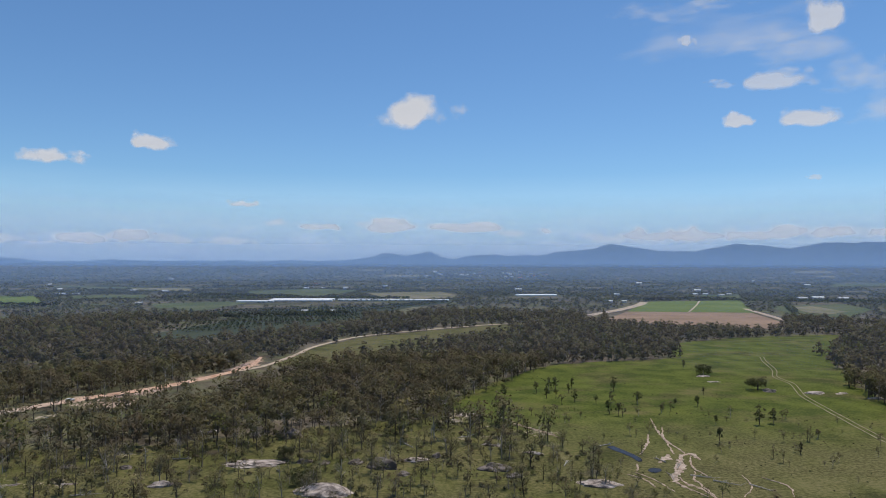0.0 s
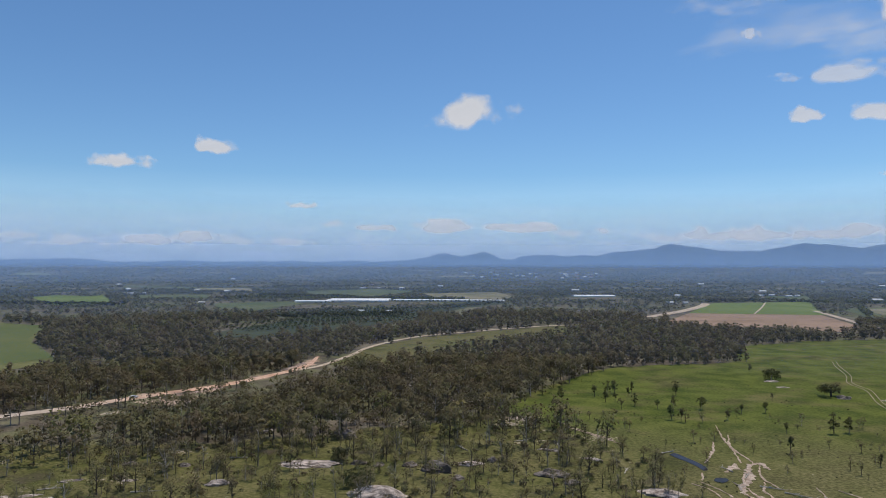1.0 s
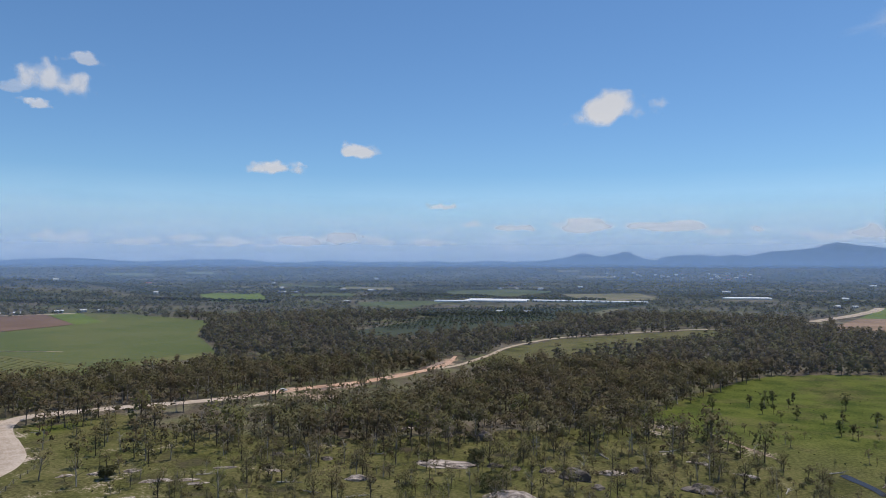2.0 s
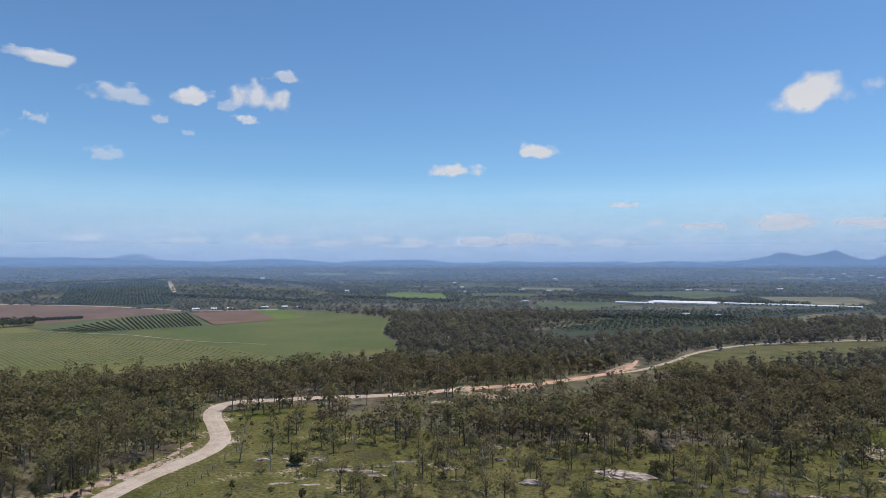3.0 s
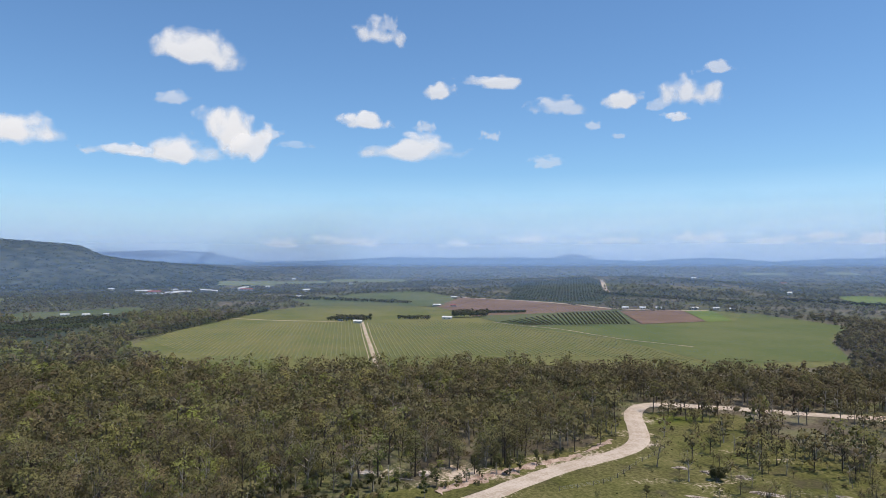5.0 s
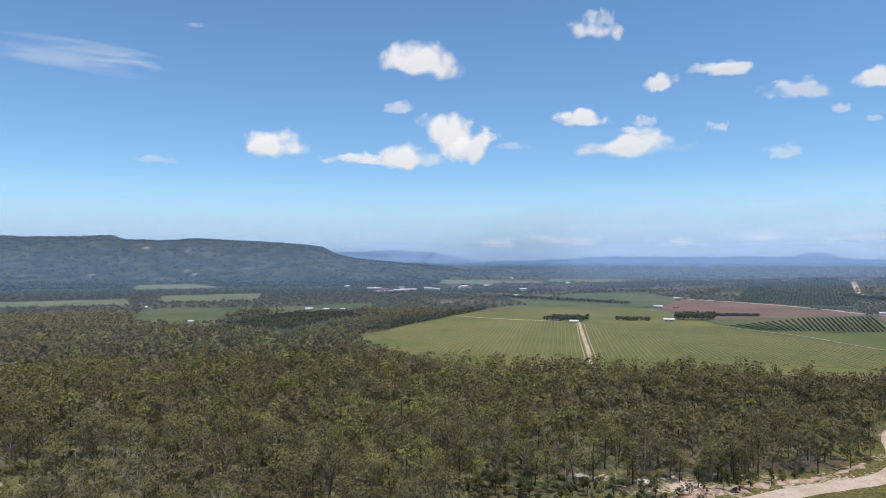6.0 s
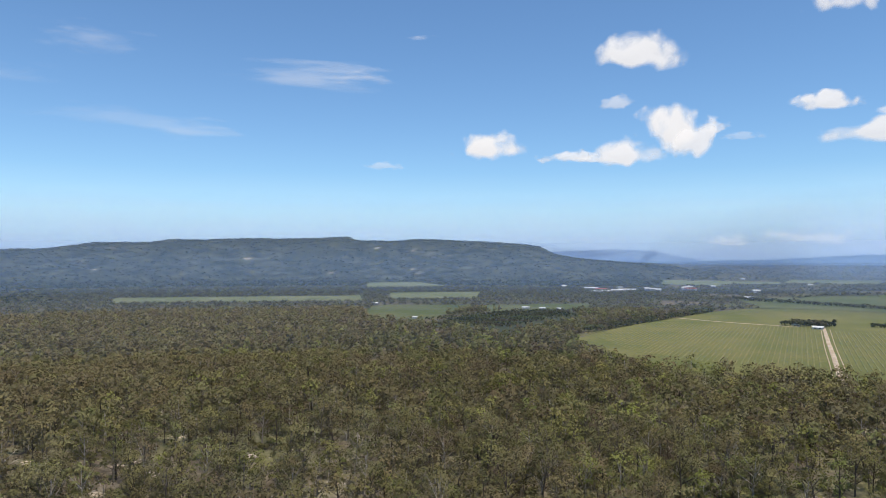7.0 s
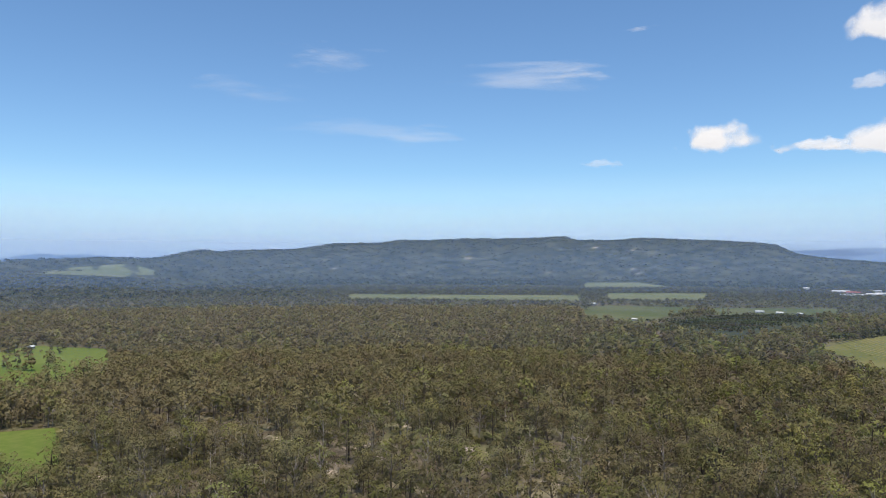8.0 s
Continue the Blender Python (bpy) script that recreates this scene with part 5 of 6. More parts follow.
# ---------------------------------------------------------------- rocks, gully, fence
def rock(x, y, wide, deep, high, turn, seed, material, label, name="rock_slab", detail=3):
    """A half-buried outcrop, cracked and uneven."""
    bm = bmesh.new()
    bmesh.ops.create_icosphere(bm, subdivisions=detail, radius=1.0)
    for v in bm.verts:
        p = v.co.copy() + Vector((seed * 3.1, seed * 1.7, 0))
        f = 1 + 0.35 * noise.fractal(p * 1.3, 0.9, 2.0, 5) + 0.12 * noise.noise(p * 5)
        ledge = round(v.co.z * f * 4) / 4
        v.co = Vector((v.co.x * f * wide / 2, v.co.y * f * deep / 2, (0.5 * v.co.z * f + 0.5 * ledge) * high))
    ob = part(name, bm, material)
    ob.matrix_world = pose(x, y, float(land(x, y)) - 0.12 * high, 0, 0, turn)
    return tagged(ob, label, "rock", "granite outcrops")


PALE = "pale weathered granite slab in the grass"
for i, (x, y, wide, deep, high, turn) in enumerate((
        (-61, 227, 21, 9, 1.1, 5), (-33, 199, 17, 9, 2.6, -10), (-9, 232, 9, 5, 0.9, 10), (46, 207, 13, 6, 1.3, -8), (18, 251, 9, 2.5, 0.5, -15), (31, 241, 8, 2.5, 0.6, -25),
        (-82, 205, 7, 4, 1.2, 20), (11, 301, 10, 6, 0.9, 0), (-12, 337, 12, 6, 0.7, 30), (-160, 188, 8, 3.0, 0.7, 30), (-152, 193, 5, 2.5, 0.8, 20), (-139, 187, 10, 3.0, 0.5, 35),
        (-131, 190, 9, 2.0, 0.45, 30), (-168, 183, 5, 2.0, 0.6, 40), (-137, 171, 7, 1.6, 0.35, 35), (-126, 188, 8, 2.2, 0.4, 30), (-145, 168, 8, 1.5, 0.3, 40), (-110, 206, 6, 2.0, 0.4, 10),
        (-127, 204, 7, 2.2, 0.5, 25), (186, 352, 10, 5, 1.2, 0), (150, 404, 8, 4, 1.0, 15), (149, 386, 7, 3, 0.5, 0), (161, 247, 9, 3, 0.8, 20), (200, 352, 8, 3, 0.6, 30), (210, 340, 10, 4, 0.6, 10),
        (-90, 271, 8, 4, 0.7, 0), (-206, 92, 7, 4, 0.8, 30), (-197, 108, 6, 4, 0.7, -20), (-250, -50, 9, 6, 0.8, 10), (-220, -80, 8, 5, 0.7, 50), (-196, -100, 9, 5, 0.7, 0), (-300, -120, 9, 6, 0.9, 0))):
    rock(x, y, wide, deep, high, turn, i + 1, GRANITE, PALE)
DARK = "dark lichen-covered granite boulder under trees"
for i, (x, y, wide, deep, high, turn) in enumerate((
        (-19, 224, 10, 6, 3.0, -20), (-56, 262, 8, 5, 3.2, 0), (17, 222, 12, 6, 2.0, 0), (-28, 228, 5, 4, 1.6, 30), (-45, 229, 6, 3, 1.4, 10), (-38, 228, 4, 3, 1.0, 60), (-12, 216, 4, 3, 1.2, 0),
        (166, 357, 7, 5, 1.8, 0), (-100, 222, 4, 3, 1.3, 15), (-2, 236, 4, 3, 1.3, 70), (-118, 222, 5, 3, 1.2, 0), (22, 214, 5, 3, 1.2, 20), (-70, 262, 5, 4, 1.8, 40))):
    rock(x, y, wide, deep, high, turn, i + 41, CHAR, DARK, "boulder")

k = Mat("pond_water", 0.12, 0.5)
k.b.inputs["IOR"].default_value = 1.12
k.color((0.04, 0.036, 0.034)).bump(k.noise(k.pos(), 1.5, 2), 0.05, 0.05)
POND = k.m


def pond(pts, label):
    bm = bmesh.new()
    line = curve_through([*pts, pts[0]], 1.2)[:-1]
    bm.faces.new([bm.verts.new((px, py, float(land(px, py)) + 0.16)) for px, py in line])
    bmesh.ops.recalc_face_normals(bm, faces=bm.faces[:])
    if next(iter(bm.faces)).normal.z < 0:
        bmesh.ops.reverse_faces(bm, faces=bm.faces[:])
    return tagged(part("pond", bm, POND), label, "water", kind="structure")


pond([(58.0, 248.5), (60.2, 250.5), (62.4, 246), (64.2, 241.5), (65.6, 237), (66, 232), (64.2, 230.5), (63.4, 235), (61.4, 240.5), (59.6, 244)], "narrow murky waterhole in the gully")
pond([(64.4, 220.8), (66, 223.2), (68.6, 223), (68.8, 220.8), (66.4, 218.4), (64.8, 219)], "small murky waterhole in the gully")
WASH = plain("washed_sand", (0.3, 0.22, 0.16), (0.56, 0.45, 0.36), 0.5, 0.95)
for pts, wide in (([(87, 294), (84.5, 280), (83, 271), (82, 260), (80, 247), (79, 240)], 0.7), ([(87, 278), (83, 265), (82, 254), (83, 244), (82, 239)], 0.7), ([(81, 239), (78, 231), (76, 223), (72, 217), (69, 209)], 2.2),
                  ([(78, 267), (74, 254), (70, 245), (67, 239)], 0.9), ([(77, 239), (73, 233), (71, 229)], 2.4), ([(79, 233), (75, 226), (72, 217)], 1.1), ([(72, 214), (72, 208), (74, 205), (75, 201), (76, 194)], 1.1),
                  ([(79, 220), (76, 212), (76, 205), (76, 195)], 0.7), ([(80, 237), (85, 240), (85, 233)], 1.8), ([(27, 287), (35, 275), (40, 268), (45, 260)], 0.7), ([(24, 296), (33, 280), (43, 266)], 0.5),
                  ([(63, 228), (61, 220)], 0.7), ([(57, 217), (61, 211), (62, 204)], 0.6), ([(60, 219), (64, 210), (66, 200)], 0.5), ([(70, 219), (70, 207), (74, 196)], 0.8), ([(84, 238), (80, 226), (81, 214)], 0.7),
                  ([(92, 216), (90, 205), (84, 196)], 0.5), ([(97, 214), (101, 206), (98, 196)], 0.5)):
    ribbon("gully_channel", curve_through(pts, 0.7), wide, WASH, "pale washed-out sandy channel in the gully", "gully", crown=0.0, lift=0.1, ragged=0.6, wild=0.4)

# fallen branches along the gully and in the scrub
def fallen(x, y, long, turn, seed):
    g = np.random.default_rng(900 + seed)
    trunk = [tube((-long / 2, 0, 0.25), (long / 2, 0.3, 0.3), 0.22, 0.1, 6)]
    for i in range(6):
        u = g.uniform(-0.3, 0.5) * long
        trunk.append(tube((u, 0, 0.3), (u + g.uniform(0.5, 2.5), g.uniform(-2, 2), g.uniform(0.2, 1.4)), 0.09, 0.03, 4))
    v, f = joined(trunk)
    ob = link_mesh("fallen_tree", v, f, DEADWOOD)
    ob.matrix_world = pose(x, y, float(land(x, y)), 0, 0, turn)
    return tagged(ob, "bleached fallen tree lying in the grass", "fallen tree", "fallen trees")


for i, (x, y, long, turn) in enumerate(((58, 251, 6, 30), (76, 226, 7, 60), (72, 232, 5, 110), (79, 214, 7, -30), (84, 208, 8, -40), (70, 214, 5, 80), (-143, 262, 9, 60), (-150, 247, 7, 100), (-128, 196, 6, 20),
                                        (-86, 232, 6, 0), (-100, 196, 7, 10), (-90, 190, 6, -10), (-76, 190, 6, 30), (40, 228, 6, 70), (-194, 100, 7, 45), (-212, 84, 6, 10), (-240, -30, 8, 20), (-228, -66, 7, 80),
                                        (-205, -76, 8, 140), (-262, -90, 7, 40), (-12, 250, 6, 120), (8, 262, 5, 20), (92, 204, 7, -60), (-150, 332, 6, 30))):
    fallen(x, y, long, turn, i)

# the fence beside the bend
fence = tagged(new("fence"), "old wooden post and wire fence beside the road", "fence")
posts = curve_through([(-166, 136), (-166, 148), (-167, 155), (-171, 163), (-177, 173), (-183, 186), (-189, 196)], 4.2)
for i, (x, y) in enumerate(posts):
    v, f = tube((x, y, float(land(x, y)) - 0.2), (x + 0.05 * math.sin(i * 3), y, float(land(x, y)) + 1.35), 0.13, 0.11, 6)
    link_mesh("post", v, f, POST, fence)
for high in (0.45, 0.8, 1.15):
    v, f = joined([tube((ax, ay, high), (bx_, by_, high), 0.015, 0.015, 3) for (ax, ay), (bx_, by_) in zip(posts, posts[1:])])
    link_mesh("wire", v, f, WIRE, fence)


# ---------------------------------------------------------------- the car on the road
def box(bm, x0, x1, y0, y1, z0, z1, taper=0.0):
    vs = [bm.verts.new(c) for c in ((x0, y0, z0), (x1, y0, z0), (x1, y1, z0), (x0, y1, z0), (x0 + taper, y0 + taper * 0.4, z1), (x1 - taper, y0 + taper * 0.4, z1), (x1 - taper, y1 - taper * 0.4, z1), (x0 + taper, y1 - taper * 0.4, z1))]
    for q in ((3, 2, 1, 0), (4, 5, 6, 7), (0, 1, 5, 4), (1, 2, 6, 5), (2, 3, 7, 6), (3, 0, 4, 7)):
        bm.faces.new([vs[i] for i in q])


car = tagged(new("car"), "small white car parked on the red road", "car")
bm = bmesh.new()
box(bm, -2.2, 2.2, -0.88, 0.88, 0.35, 0.95, 0.08)
box(bm, -1.9, 1.0, -0.82, 0.82, 0.95, 1.5, 0.4)
bmesh.ops.bevel(bm, geom=bm.edges[:], offset=0.06, segments=2, affect="EDGES")
part("body", bm, CARPAINT, car)
bm = bmesh.new()
box(bm, -1.75, 0.85, -0.84, 0.84, 1.02, 1.4, 0.33)
part("window", bm, DARKGLASS, car, "dark tinted windows")
for wx in (-1.35, 1.35):
    for wy in (-0.85, 0.85):
        v, f = tube((wx, wy - 0.1, 0.33), (wx, wy + 0.1, 0.33), 0.33, 0.33, 14)
        wheel = link_mesh("wheel", v, f, TYRE, car)
        v, f = tube((wx, wy - 0.115, 0.33), (wx, wy + 0.115, 0.33), 0.2, 0.2, 10)
        link_mesh("rim", np.concatenate([v, [[wx, wy - 0.115, 0.33], [wx, wy + 0.115, 0.33]]]),
                  np.concatenate([f, [[(i + 1) % 10, i, 20] for i in range(10)], [[10 + i, 10 + (i + 1) % 10, 21] for i in range(10)]]), ROOF, wheel)
for wy in (-0.6, 0.6):
    bm = bmesh.new()
    box(bm, 2.1, 2.2, wy - 0.16, wy + 0.16, 0.66, 0.8)
    part("headlight", bm, ROOF, car)
car.matrix_world = pose(-174, 328, 0.2, 0, 0, 55) @ Matrix.Scale(0.88, 4)


# ---------------------------------------------------------------- farm buildings
def farm_building(x, y, long, wide, eaves, turn, roof, label, name="farm_shed", category="shed", windows=2):
    root = tagged(new(name), label, category)
    long, wide, eaves = long * 0.62, wide * 0.62, eaves * 0.62
    ridge = eaves + wide * 0.22
    bm = bmesh.new()
    prof = [(-wide / 2, 0), (wide / 2, 0), (wide / 2, eaves), (0, ridge), (-wide / 2, eaves)]
    ends = [[bm.verts.new((s * long / 2, py, pz)) for py, pz in prof] for s in (-1, 1)]
    bm.faces.new(ends[0][::-1])
    bm.faces.new(ends[1])
    for i in (0, 1, 4):
        j = (i + 1) % 5
        bm.faces.new([ends[0][i], ends[0][j], ends[1][j], ends[1][i]])
    bmesh.ops.recalc_face_normals(bm, faces=bm.faces[:])
    part("wall", bm, WALL, root)
    bm = bmesh.new()
    over, thick = 0.6, 0.18
    for s in (-1, 1):
        lo = (s * (wide / 2 + over), eaves - over * 0.44 + 0.05)
        corners = [(-long / 2 - over, *lo), (long / 2 + over, *lo), (long / 2 + over, 0, ridge + 0.05), (-long / 2 - over, 0, ridge + 0.05)]
        low = [bm.verts.new(c) for c in corners]
        up = [bm.verts.new((a, b, c + thick)) for a, b, c in corners]
        bm.faces.new(low), bm.faces.new(up)
        for i in range(4):
            j = (i + 1) % 4
            bm.faces.new([low[i], low[j], up[j], up[i]])
    bmesh.ops.recalc_face_normals(bm, faces=bm.faces[:])
    part("roof", bm, roof, root)
    for s in (-1, 1):
        for i in range(windows):
            cx_ = (i + 0.5) / windows * long - long / 2
            bm = bmesh.new()
            box(bm, cx_ - 0.8, cx_ + 0.8, s * (wide / 2 + 0.03) - 0.05, s * (wide / 2 + 0.03) + 0.05, eaves * 0.4, eaves * 0.75)
            part("window", bm, DARKGLASS, root)
        bm = bmesh.new()
        box(bm, s * (long / 2 + 0.03) - 0.05, s * (long / 2 + 0.03) + 0.05, -1.5, 1.5, 0, eaves * 0.8)
        part("door", bm, POST, root)
    root.matrix_world = pose(x, y, float(land(x, y)) + 0.3, 0, 0, turn)
    return root


SHED = "long pale steel-roofed farm shed"
HOUSE = "low farmhouse with pale steel roof"
for x, y, long, wide, eaves, turn, roof, label in (
        (-719, 365, 17, 8, 4, 60, ROOF, "white farm shed at the vineyard's edge"), (-716, 258, 14, 8, 3.2, 60, ROOF, HOUSE), (-745, 248, 9, 6, 3, 60, ROOF, SHED),
        (-771, 664, 14, 9, 4, 50, ROOF, SHED), (-758, 683, 12, 9, 4, 50, ROOF, SHED), (-747, 702, 12, 8, 4, 50, ROOF, SHED), (-722, 742, 16, 9, 4, 50, ROOF, SHED), (-706, 766, 12, 8, 4, 50, ROOF, HOUSE),
        (-684, 772, 10, 8, 4, 50, ROOF, HOUSE), (-960, -31, 15, 8, 3, 80, ROOF, SHED), (-950, -8, 12, 7, 3, 80, ROOF, SHED), (-944, 14, 9, 6, 3, 80, ROOF, SHED), (-1009, -255, 12, 8, 4, 70, ROOF, HOUSE),
        (-770, -143, 9, 6, 3, 70, ROOF, SHED), (-313, -474, 7, 5, 3, 30, ROOF, "small white hut at the paddock's edge"), (650, 1267, 26, 14, 5, 0, ROOF, SHED), (690, 1290, 34, 14, 5, 0, ROOF, SHED),
        (724, 1268, 30, 14, 5, 5, ROOF, SHED), (516, 1435, 14, 9, 4, 0, ROOF, HOUSE), (545, 1455, 16, 9, 4, 0, ROOF, HOUSE), (560, 1410, 18, 10, 4, 0, ROOF, HOUSE), (586, 1435, 14, 9, 4, 0, ROOF, HOUSE),
        (275, 1158, 16, 9, 4, 10, ROOF, SHED), (300, 1160, 12, 8, 4, 10, ROOF, HOUSE), (-180, 914, 12, 7, 4, 10, ROOF, SHED), (-143, 912, 12, 7, 4, -10, ROOF, HOUSE), (-469, 1082, 16, 8, 4, 0, ROOF, SHED),
        (-749, 1379, 18, 10, 4, 20, ROOF, HOUSE), (-725, 1383, 18, 10, 4, 20, ROOF, HOUSE), (-1119, 570, 16, 9, 4, 60, ROOF, HOUSE), (-935, 452, 18, 9, 4, 60, ROOF, HOUSE), (-918, 470, 12, 8, 4, 60, ROOF_RED, HOUSE),
        (-1560, 153, 60, 16, 5, 80, ROOF, SHED), (-1600, 100, 40, 16, 5, 80, ROOF_RED, "long red-roofed farm shed"), (-1530, 130, 40, 14, 5, 80, ROOF, SHED), (-1650, 80, 50, 16, 5, 80, ROOF, SHED),
        (-1270, 330, 20, 10, 4, 70, ROOF, HOUSE), (-690, 1560, 20, 10, 4, 0, ROOF, HOUSE), (-340, 1740, 22, 10, 4, 0, ROOF, HOUSE), (-300, 1745, 14, 10, 4, 0, ROOF, HOUSE)):
    farm_building(x, y, long, wide, eaves, turn, roof, label, "farmhouse" if label == HOUSE else "farm_shed", "house" if label == HOUSE else "shed")


far_rng = random.Random(5)
for i in range(64):
    if i < 26:
        b, r = far_rng.uniform(-30, 80), 1350 * 2.0 ** far_rng.random()
    elif i < 52:
        # the little town below the mountains
        b, r = far_rng.gauss(-2, 4.0), far_rng.uniform(2750, 3500)
    else:
        b, r = far_rng.uniform(76, 90), far_rng.uniform(1500, 1800)
    x, y = -r * math.sin(radians(b)), r * math.cos(radians(b))
    if max(float(inside(x, y, poly)) for poly in FIELD_POLYS) < -10:
        farm_building(x, y, far_rng.uniform(12, 26), far_rng.uniform(9, 14), 7 if r < 2500 else 10, far_rng.uniform(-25, 25) + b, ROOF if i % 7 else ROOF_RED, HOUSE, "farmhouse", "house", 1)


def shade_house(x, y, long, bays, turn, label):
    """A row of white sheeted tunnels side by side."""
    root = tagged(new("crop_tunnels"), label, "greenhouse")
    for b in range(bays):
        a = np.linspace(0, math.pi, 7)
        off = (b - (bays - 1) / 2) * 8.0
        ring = np.stack([np.zeros(7), off + np.cos(a) * 3.95, 1.9 + np.sin(a) * 0.9], -1)
        ring = np.concatenate([[[0, off + 3.95, 0]], ring, [[0, off - 3.95, 0]]])
        v = np.concatenate([ring + (-long / 2, 0, 0), ring + (long / 2, 0, 0)])
        i = np.arange(8)
        f = np.concatenate([np.stack([i, i + 1, i + 10], -1), np.stack([i, i + 10, i + 9], -1), [[0, j + 1, j] for j in range(1, 8)], [[9, 9 + j, 10 + j] for j in range(1, 8)]])
        link_mesh("tunnel", v, f, WHITE, root)
    root.matrix_world = pose(x, y, float(land(x, y)) + 0.2, 0, 0, turn)
    return root


shade_house(-308, 1150, 58, 2, 0, "low white sheeted crop tunnels")
shade_house(-240, 1200, 105, 7, 3, "broad block of white crop tunnels")
shade_house(-85, 1205, 190, 2, -2, "long thin line of white crop tunnels")
shade_house(186, 1405, 80, 4, 4, "white sheeted tunnels among far trees")
shade_house(-1540, 110, 70, 2, 85, "pale crop tunnels beyond the woods")


# ---------------------------------------------------------------- hedges, orchard, windbreaks
def hedge_row(name, a, b, high, wide, step, material, label, category, group=""):
    """A row of small round trees that touch one another."""
    g = np.random.default_rng(int(abs(a[0] * 7 + a[1] * 3)))
    n = max(2, int(math.hypot(b[0] - a[0], b[1] - a[1]) / step))
    pieces = []
    for i in range(n):
        u = (i + g.uniform(0.2, 0.8)) / n
        x, y = a[0] + (b[0] - a[0]) * u, a[1] + (b[1] - a[1]) * u
        h = high * g.uniform(0.75, 1.15)
        z = float(land(x, y))
        pieces.append(tube((x, y, z - 0.2), (x, y, z + h * 0.5), 0.15, 0.1, 3))
        pieces.append(leaves(g, (x, y, z + h * 0.5), (wide, wide, h * 0.48), 22, wide * 0.34))
    v, f = joined(pieces)
    return tagged(link_mesh(name, v, f, material), label, category, group, "stuff")


for i in range(27):
    u = i / 26
    a = (-739 + 18 * u, 621 - 160 * u) if u < 0.6 else (-728 + 170 * (u - 0.6), 525 - 310 * (u - 0.6))
    b = (-578 - 30 * u, 508 - 104 * u)
    hedge_row("orchard_row", a, b, 2.1, 1.05, 2.6, LEAF_MID, "straight dark green row of orchard trees", "orchard row", "rows of the orchard")
for a, b, high in (((-752, 236), (-732, 272), 7), ((-762, 250), (-740, 282), 7), ((-743, 316), (-725, 346), 5), ((-735, 380), (-724, 418), 10), ((-740, 384), (-730, 424), 10), ((-790, 420), (-770, 500), 4)):
    hedge_row("tree_row", a, b, high, 3.3, 2.2, LEAF_MID, "dark dense row of farm trees", "tree row")
for i in range(9):
    hedge_row("orchard_row", (-700 - 26 * i, -112 + 8 * i), (-690 - 26 * i, -28 + 7 * i), 4.0, 2.2, 4.0, LEAF_MID, "dark row of orchard trees by the woods", "orchard row", "rows of the lower orchard")
for a, b in (((-330, 772), (-120, 880)), ((-610, 1850), (-330, 1900)), ((-500, 1250), (-60, 1240)), ((-470, 1350), (-260, 1290)), ((-820, 1030), (-560, 1020)), ((-1080, 850), (-760, 900)), ((-1230, 300), (-1010, 440)), ((-1900, 60), (-1800, 190)),
             ((344, 1198), (395, 1237)), ((395, 1237), (477, 1265)), ((477, 1265), (540, 1192)), ((455, 905), (520, 1060)), ((560, 1180), (760, 1160)), ((-940, 205), (-650, 42))):
    hedge_row("windbreak", a, b, 7.0, 4.5, 6.0, LEAF_MID, "long dark windbreak between fields", "windbreak")


hedge_row("tree_row", (-190, 1188), (12, 1192), 3.4, 2.0, 8.0, LEAF_MID, "loose row of trees before the white tunnels", "tree row")
hedge_row("tree_row", (-300, 1126), (-190, 1136), 3.0, 2.0, 7.0, LEAF_MID, "loose row of trees before the white tunnels", "tree row")


def plantation_trees():
    """Small dark trees in straight rows on all the plantation blocks."""
    xs, ys = [], []
    for _, fmat, _, poly in FIELDS:
        if fmat is not PLANTATION:
            continue
        cx_, cy_ = (sum(q[i] for q in poly) / len(poly) for i in (0, 1))
        a, b = np.meshgrid(np.arange(-420, 420, 12.0), np.arange(-420, 420, 6.5))
        turn_ = math.atan2(cy_, cx_) + 0.5
        x = (cx_ + a * math.cos(turn_) - b * math.sin(turn_)).ravel()
        y = (cy_ + a * math.sin(turn_) + b * math.cos(turn_)).ravel()
        ok = inside(x, y, poly) > 4
        xs.append(x[ok])
        ys.append(y[ok])
    x, y = np.concatenate(xs), np.concatenate(ys)
    scatter("plantation_trees", SCRUB, x, y, rng.uniform(0.75, 1.25, len(x)), [LEAF_DARK], "dark young trees in straight plantation rows", "plantation", 0.3)


plantation_trees()


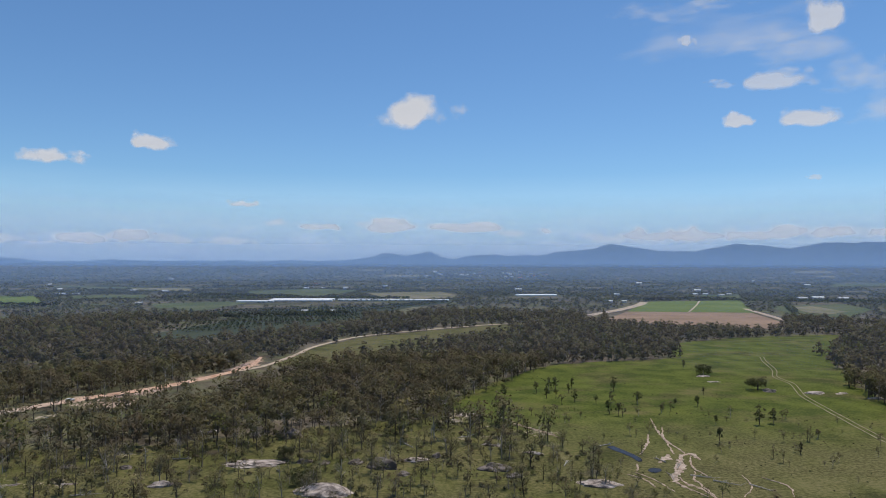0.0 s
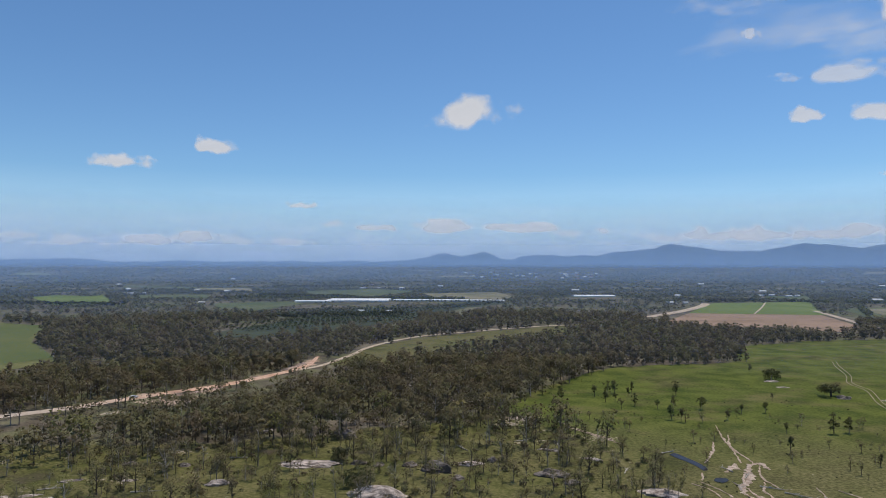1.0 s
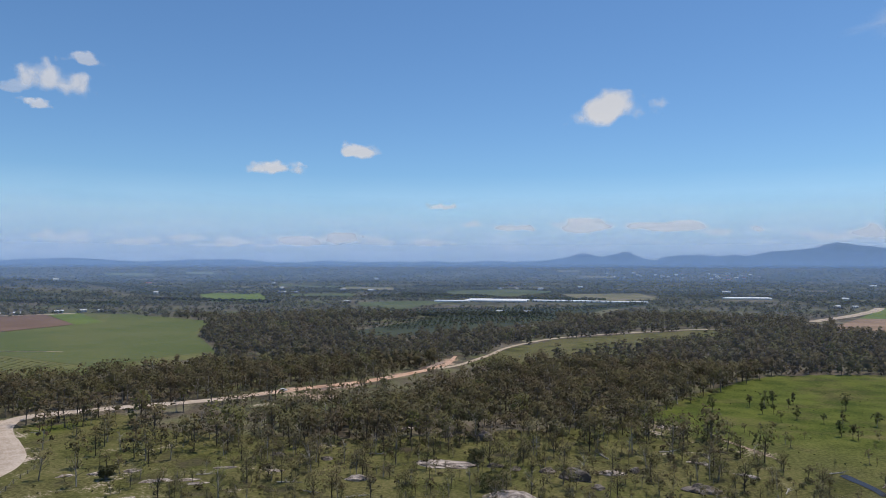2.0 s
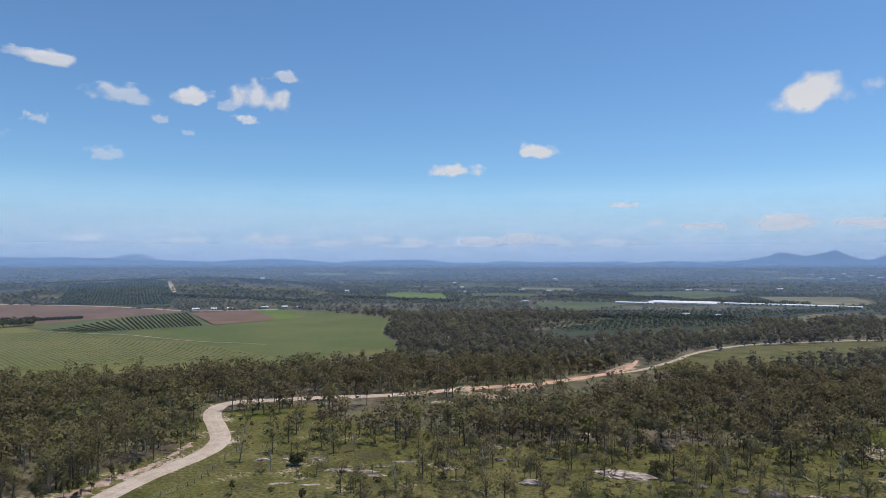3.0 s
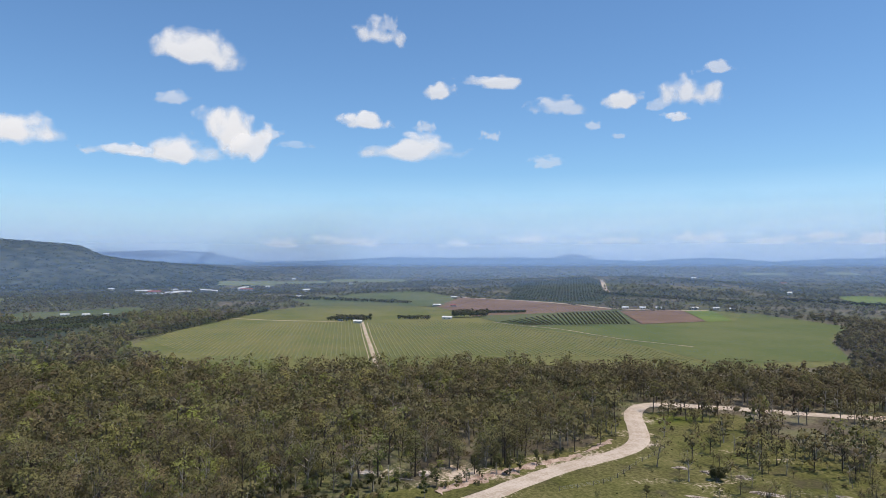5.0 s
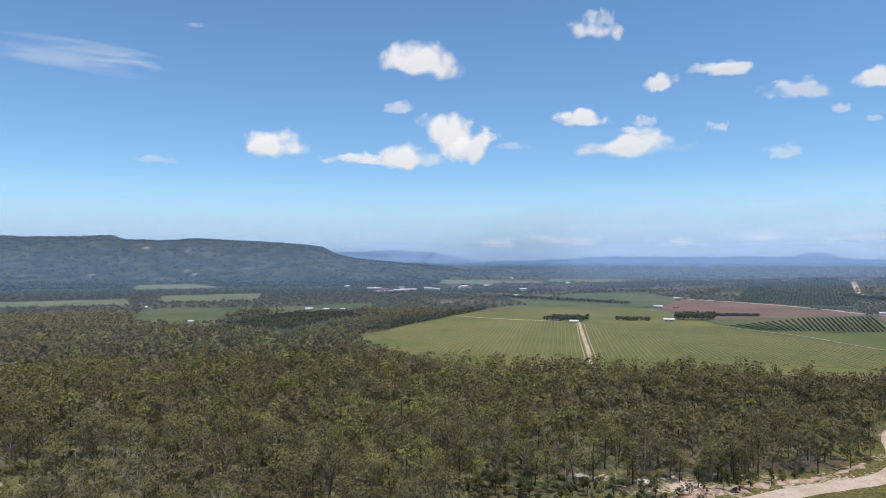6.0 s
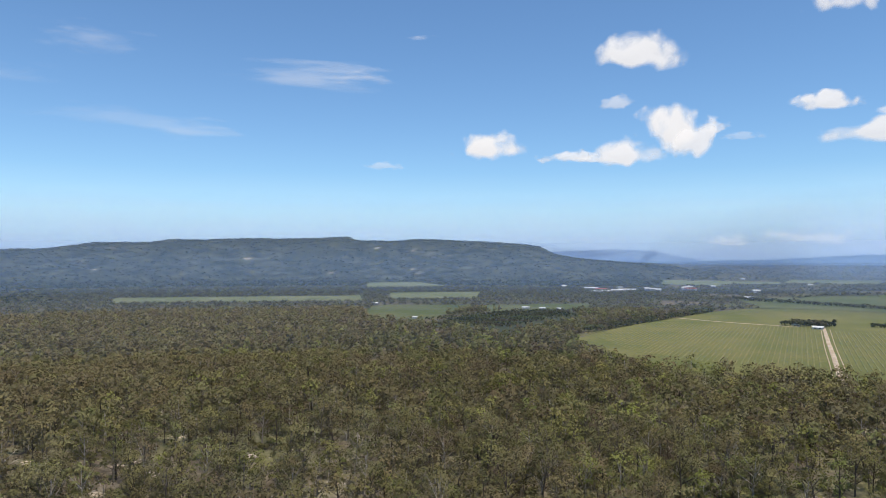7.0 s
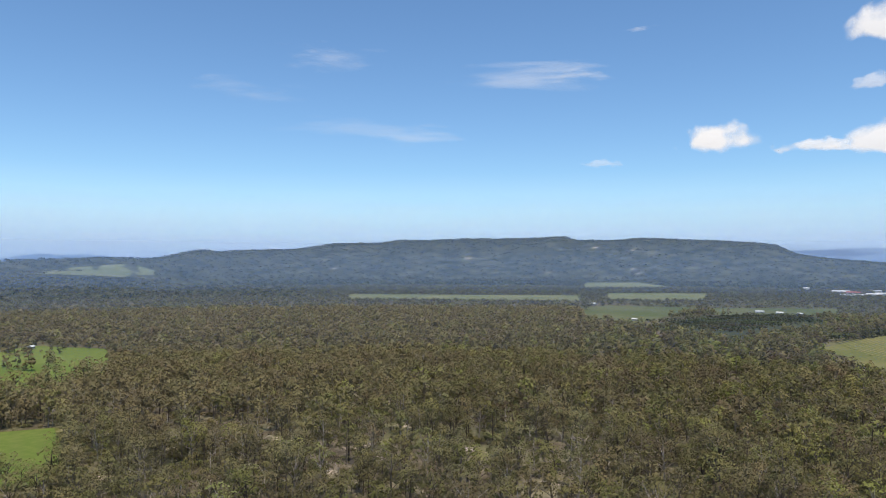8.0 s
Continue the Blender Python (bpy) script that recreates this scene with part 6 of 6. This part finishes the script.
def vine_rows():
    """Rows of vines: low uneven ridges of leaves that run beside the driveway, with gaps where plants are missing."""
    g = np.random.default_rng(77)
    along = np.array([-325.0, 100.0]) / math.hypot(325, 100)
    across = np.array([-along[1], along[0]])
    away = [poly for fname, _, _, poly in FIELDS if fname in ("upper_pasture", "ploughed_field", "orchard_field", "red_field", "lime_field", "green_vineyard")]
    verts, tris, kins, at = [], [], [], 0
    u = np.arange(-60.0, 760.0, 4.0)
    for k in range(-85, 210):
        base = np.array([-400.0, 166.0]) + across * (1.7 + 3.4 * k)
        x, y = base[0] + along[0] * u, base[1] + along[1] * u
        ok = (inside(x, y, BIG_FIELD) > 5) & (to_line(x, y, [(-400, 166), (-725, 266)]) > 6.5) & (g.random(len(u)) > 0.006) & (u < 330 + 20 * math.sin(k * 0.2))
        for poly in away:
            ok &= inside(x, y, poly) < -3
        n = len(u)
        wide, high = g.uniform(0.4, 0.8, n), g.uniform(0.2, 0.5, n)
        z = land(x, y) + 0.05 + 0.0004 * np.hypot(x, y)
        ring = [np.stack([x + across[0] * o * wide, y + across[1] * o * wide, z + h * high], -1) for o, h in ((-1, 0), (-0.7, 0.8), (0.1, 1.0), (0.8, 0.75), (1, 0))]
        verts.append(np.stack(ring, 1).reshape(-1, 3))
        i = np.flatnonzero(ok[:-1] & ok[1:])
        for s in range(4):
            a, b = at + i * 5 + s, at + (i + 1) * 5 + s
            tris.append(np.stack([a, a + 1, b + 1, b], -1))
        kins.append(np.repeat(g.random(n), 5))
        at += n * 5
    quads = np.concatenate(tris)
    used, back = np.unique(quads, return_inverse=True)
    ob = link_mesh("vine_rows", np.concatenate(verts)[used], back.reshape(quads.shape), VINE_LEAF, kin=np.concatenate(kins)[used])
    return tagged(ob, "long straight rows of green and yellowing vines", "vines", kind="stuff")


VINE_LEAF = plain("vine_leaves", (0.12, 0.138, 0.034), (0.21, 0.18, 0.055), 0.05, 0.7)
vine_rows()


def bush(x, y, wide, high, seed, label):
    g = np.random.default_rng(seed)
    root = tagged(new("fig_tree"), label, "tree")
    wood = joined([tube((0, 0, -0.3), (g.uniform(-1, 1), g.uniform(-1, 1), high * 0.6), 0.35, 0.12, 6) for _ in range(3)])
    green = joined([leaves(g, (g.uniform(-0.4, 0.4) * wide, g.uniform(-0.34, 0.34) * wide, high * g.uniform(0.18, 0.7)), (wide * 0.2, wide * 0.2, high * 0.22), 60, 0.26) for _ in range(20)])
    link_mesh("trunk", *wood, BARK, root)
    link_mesh("crown", *green, LEAF_MID if high < 9 else LEAF_DARK, root)
    root.matrix_world = pose(x, y, float(land(x, y)))


bush(162, 361, 11, 8, 61, "broad dark green fig tree over rocks")
bush(152, 410, 9, 7, 62, "dark round tree beside pale rocks")
bush(-154, 184, 5, 5, 63, "dark round bush beside the road bend")
bush(-40, 207, 8, 6, 64, "dark green bush behind the rock slab")
bush(-52, 232, 5, 5, 65, "dark green bush beside the rock slab")
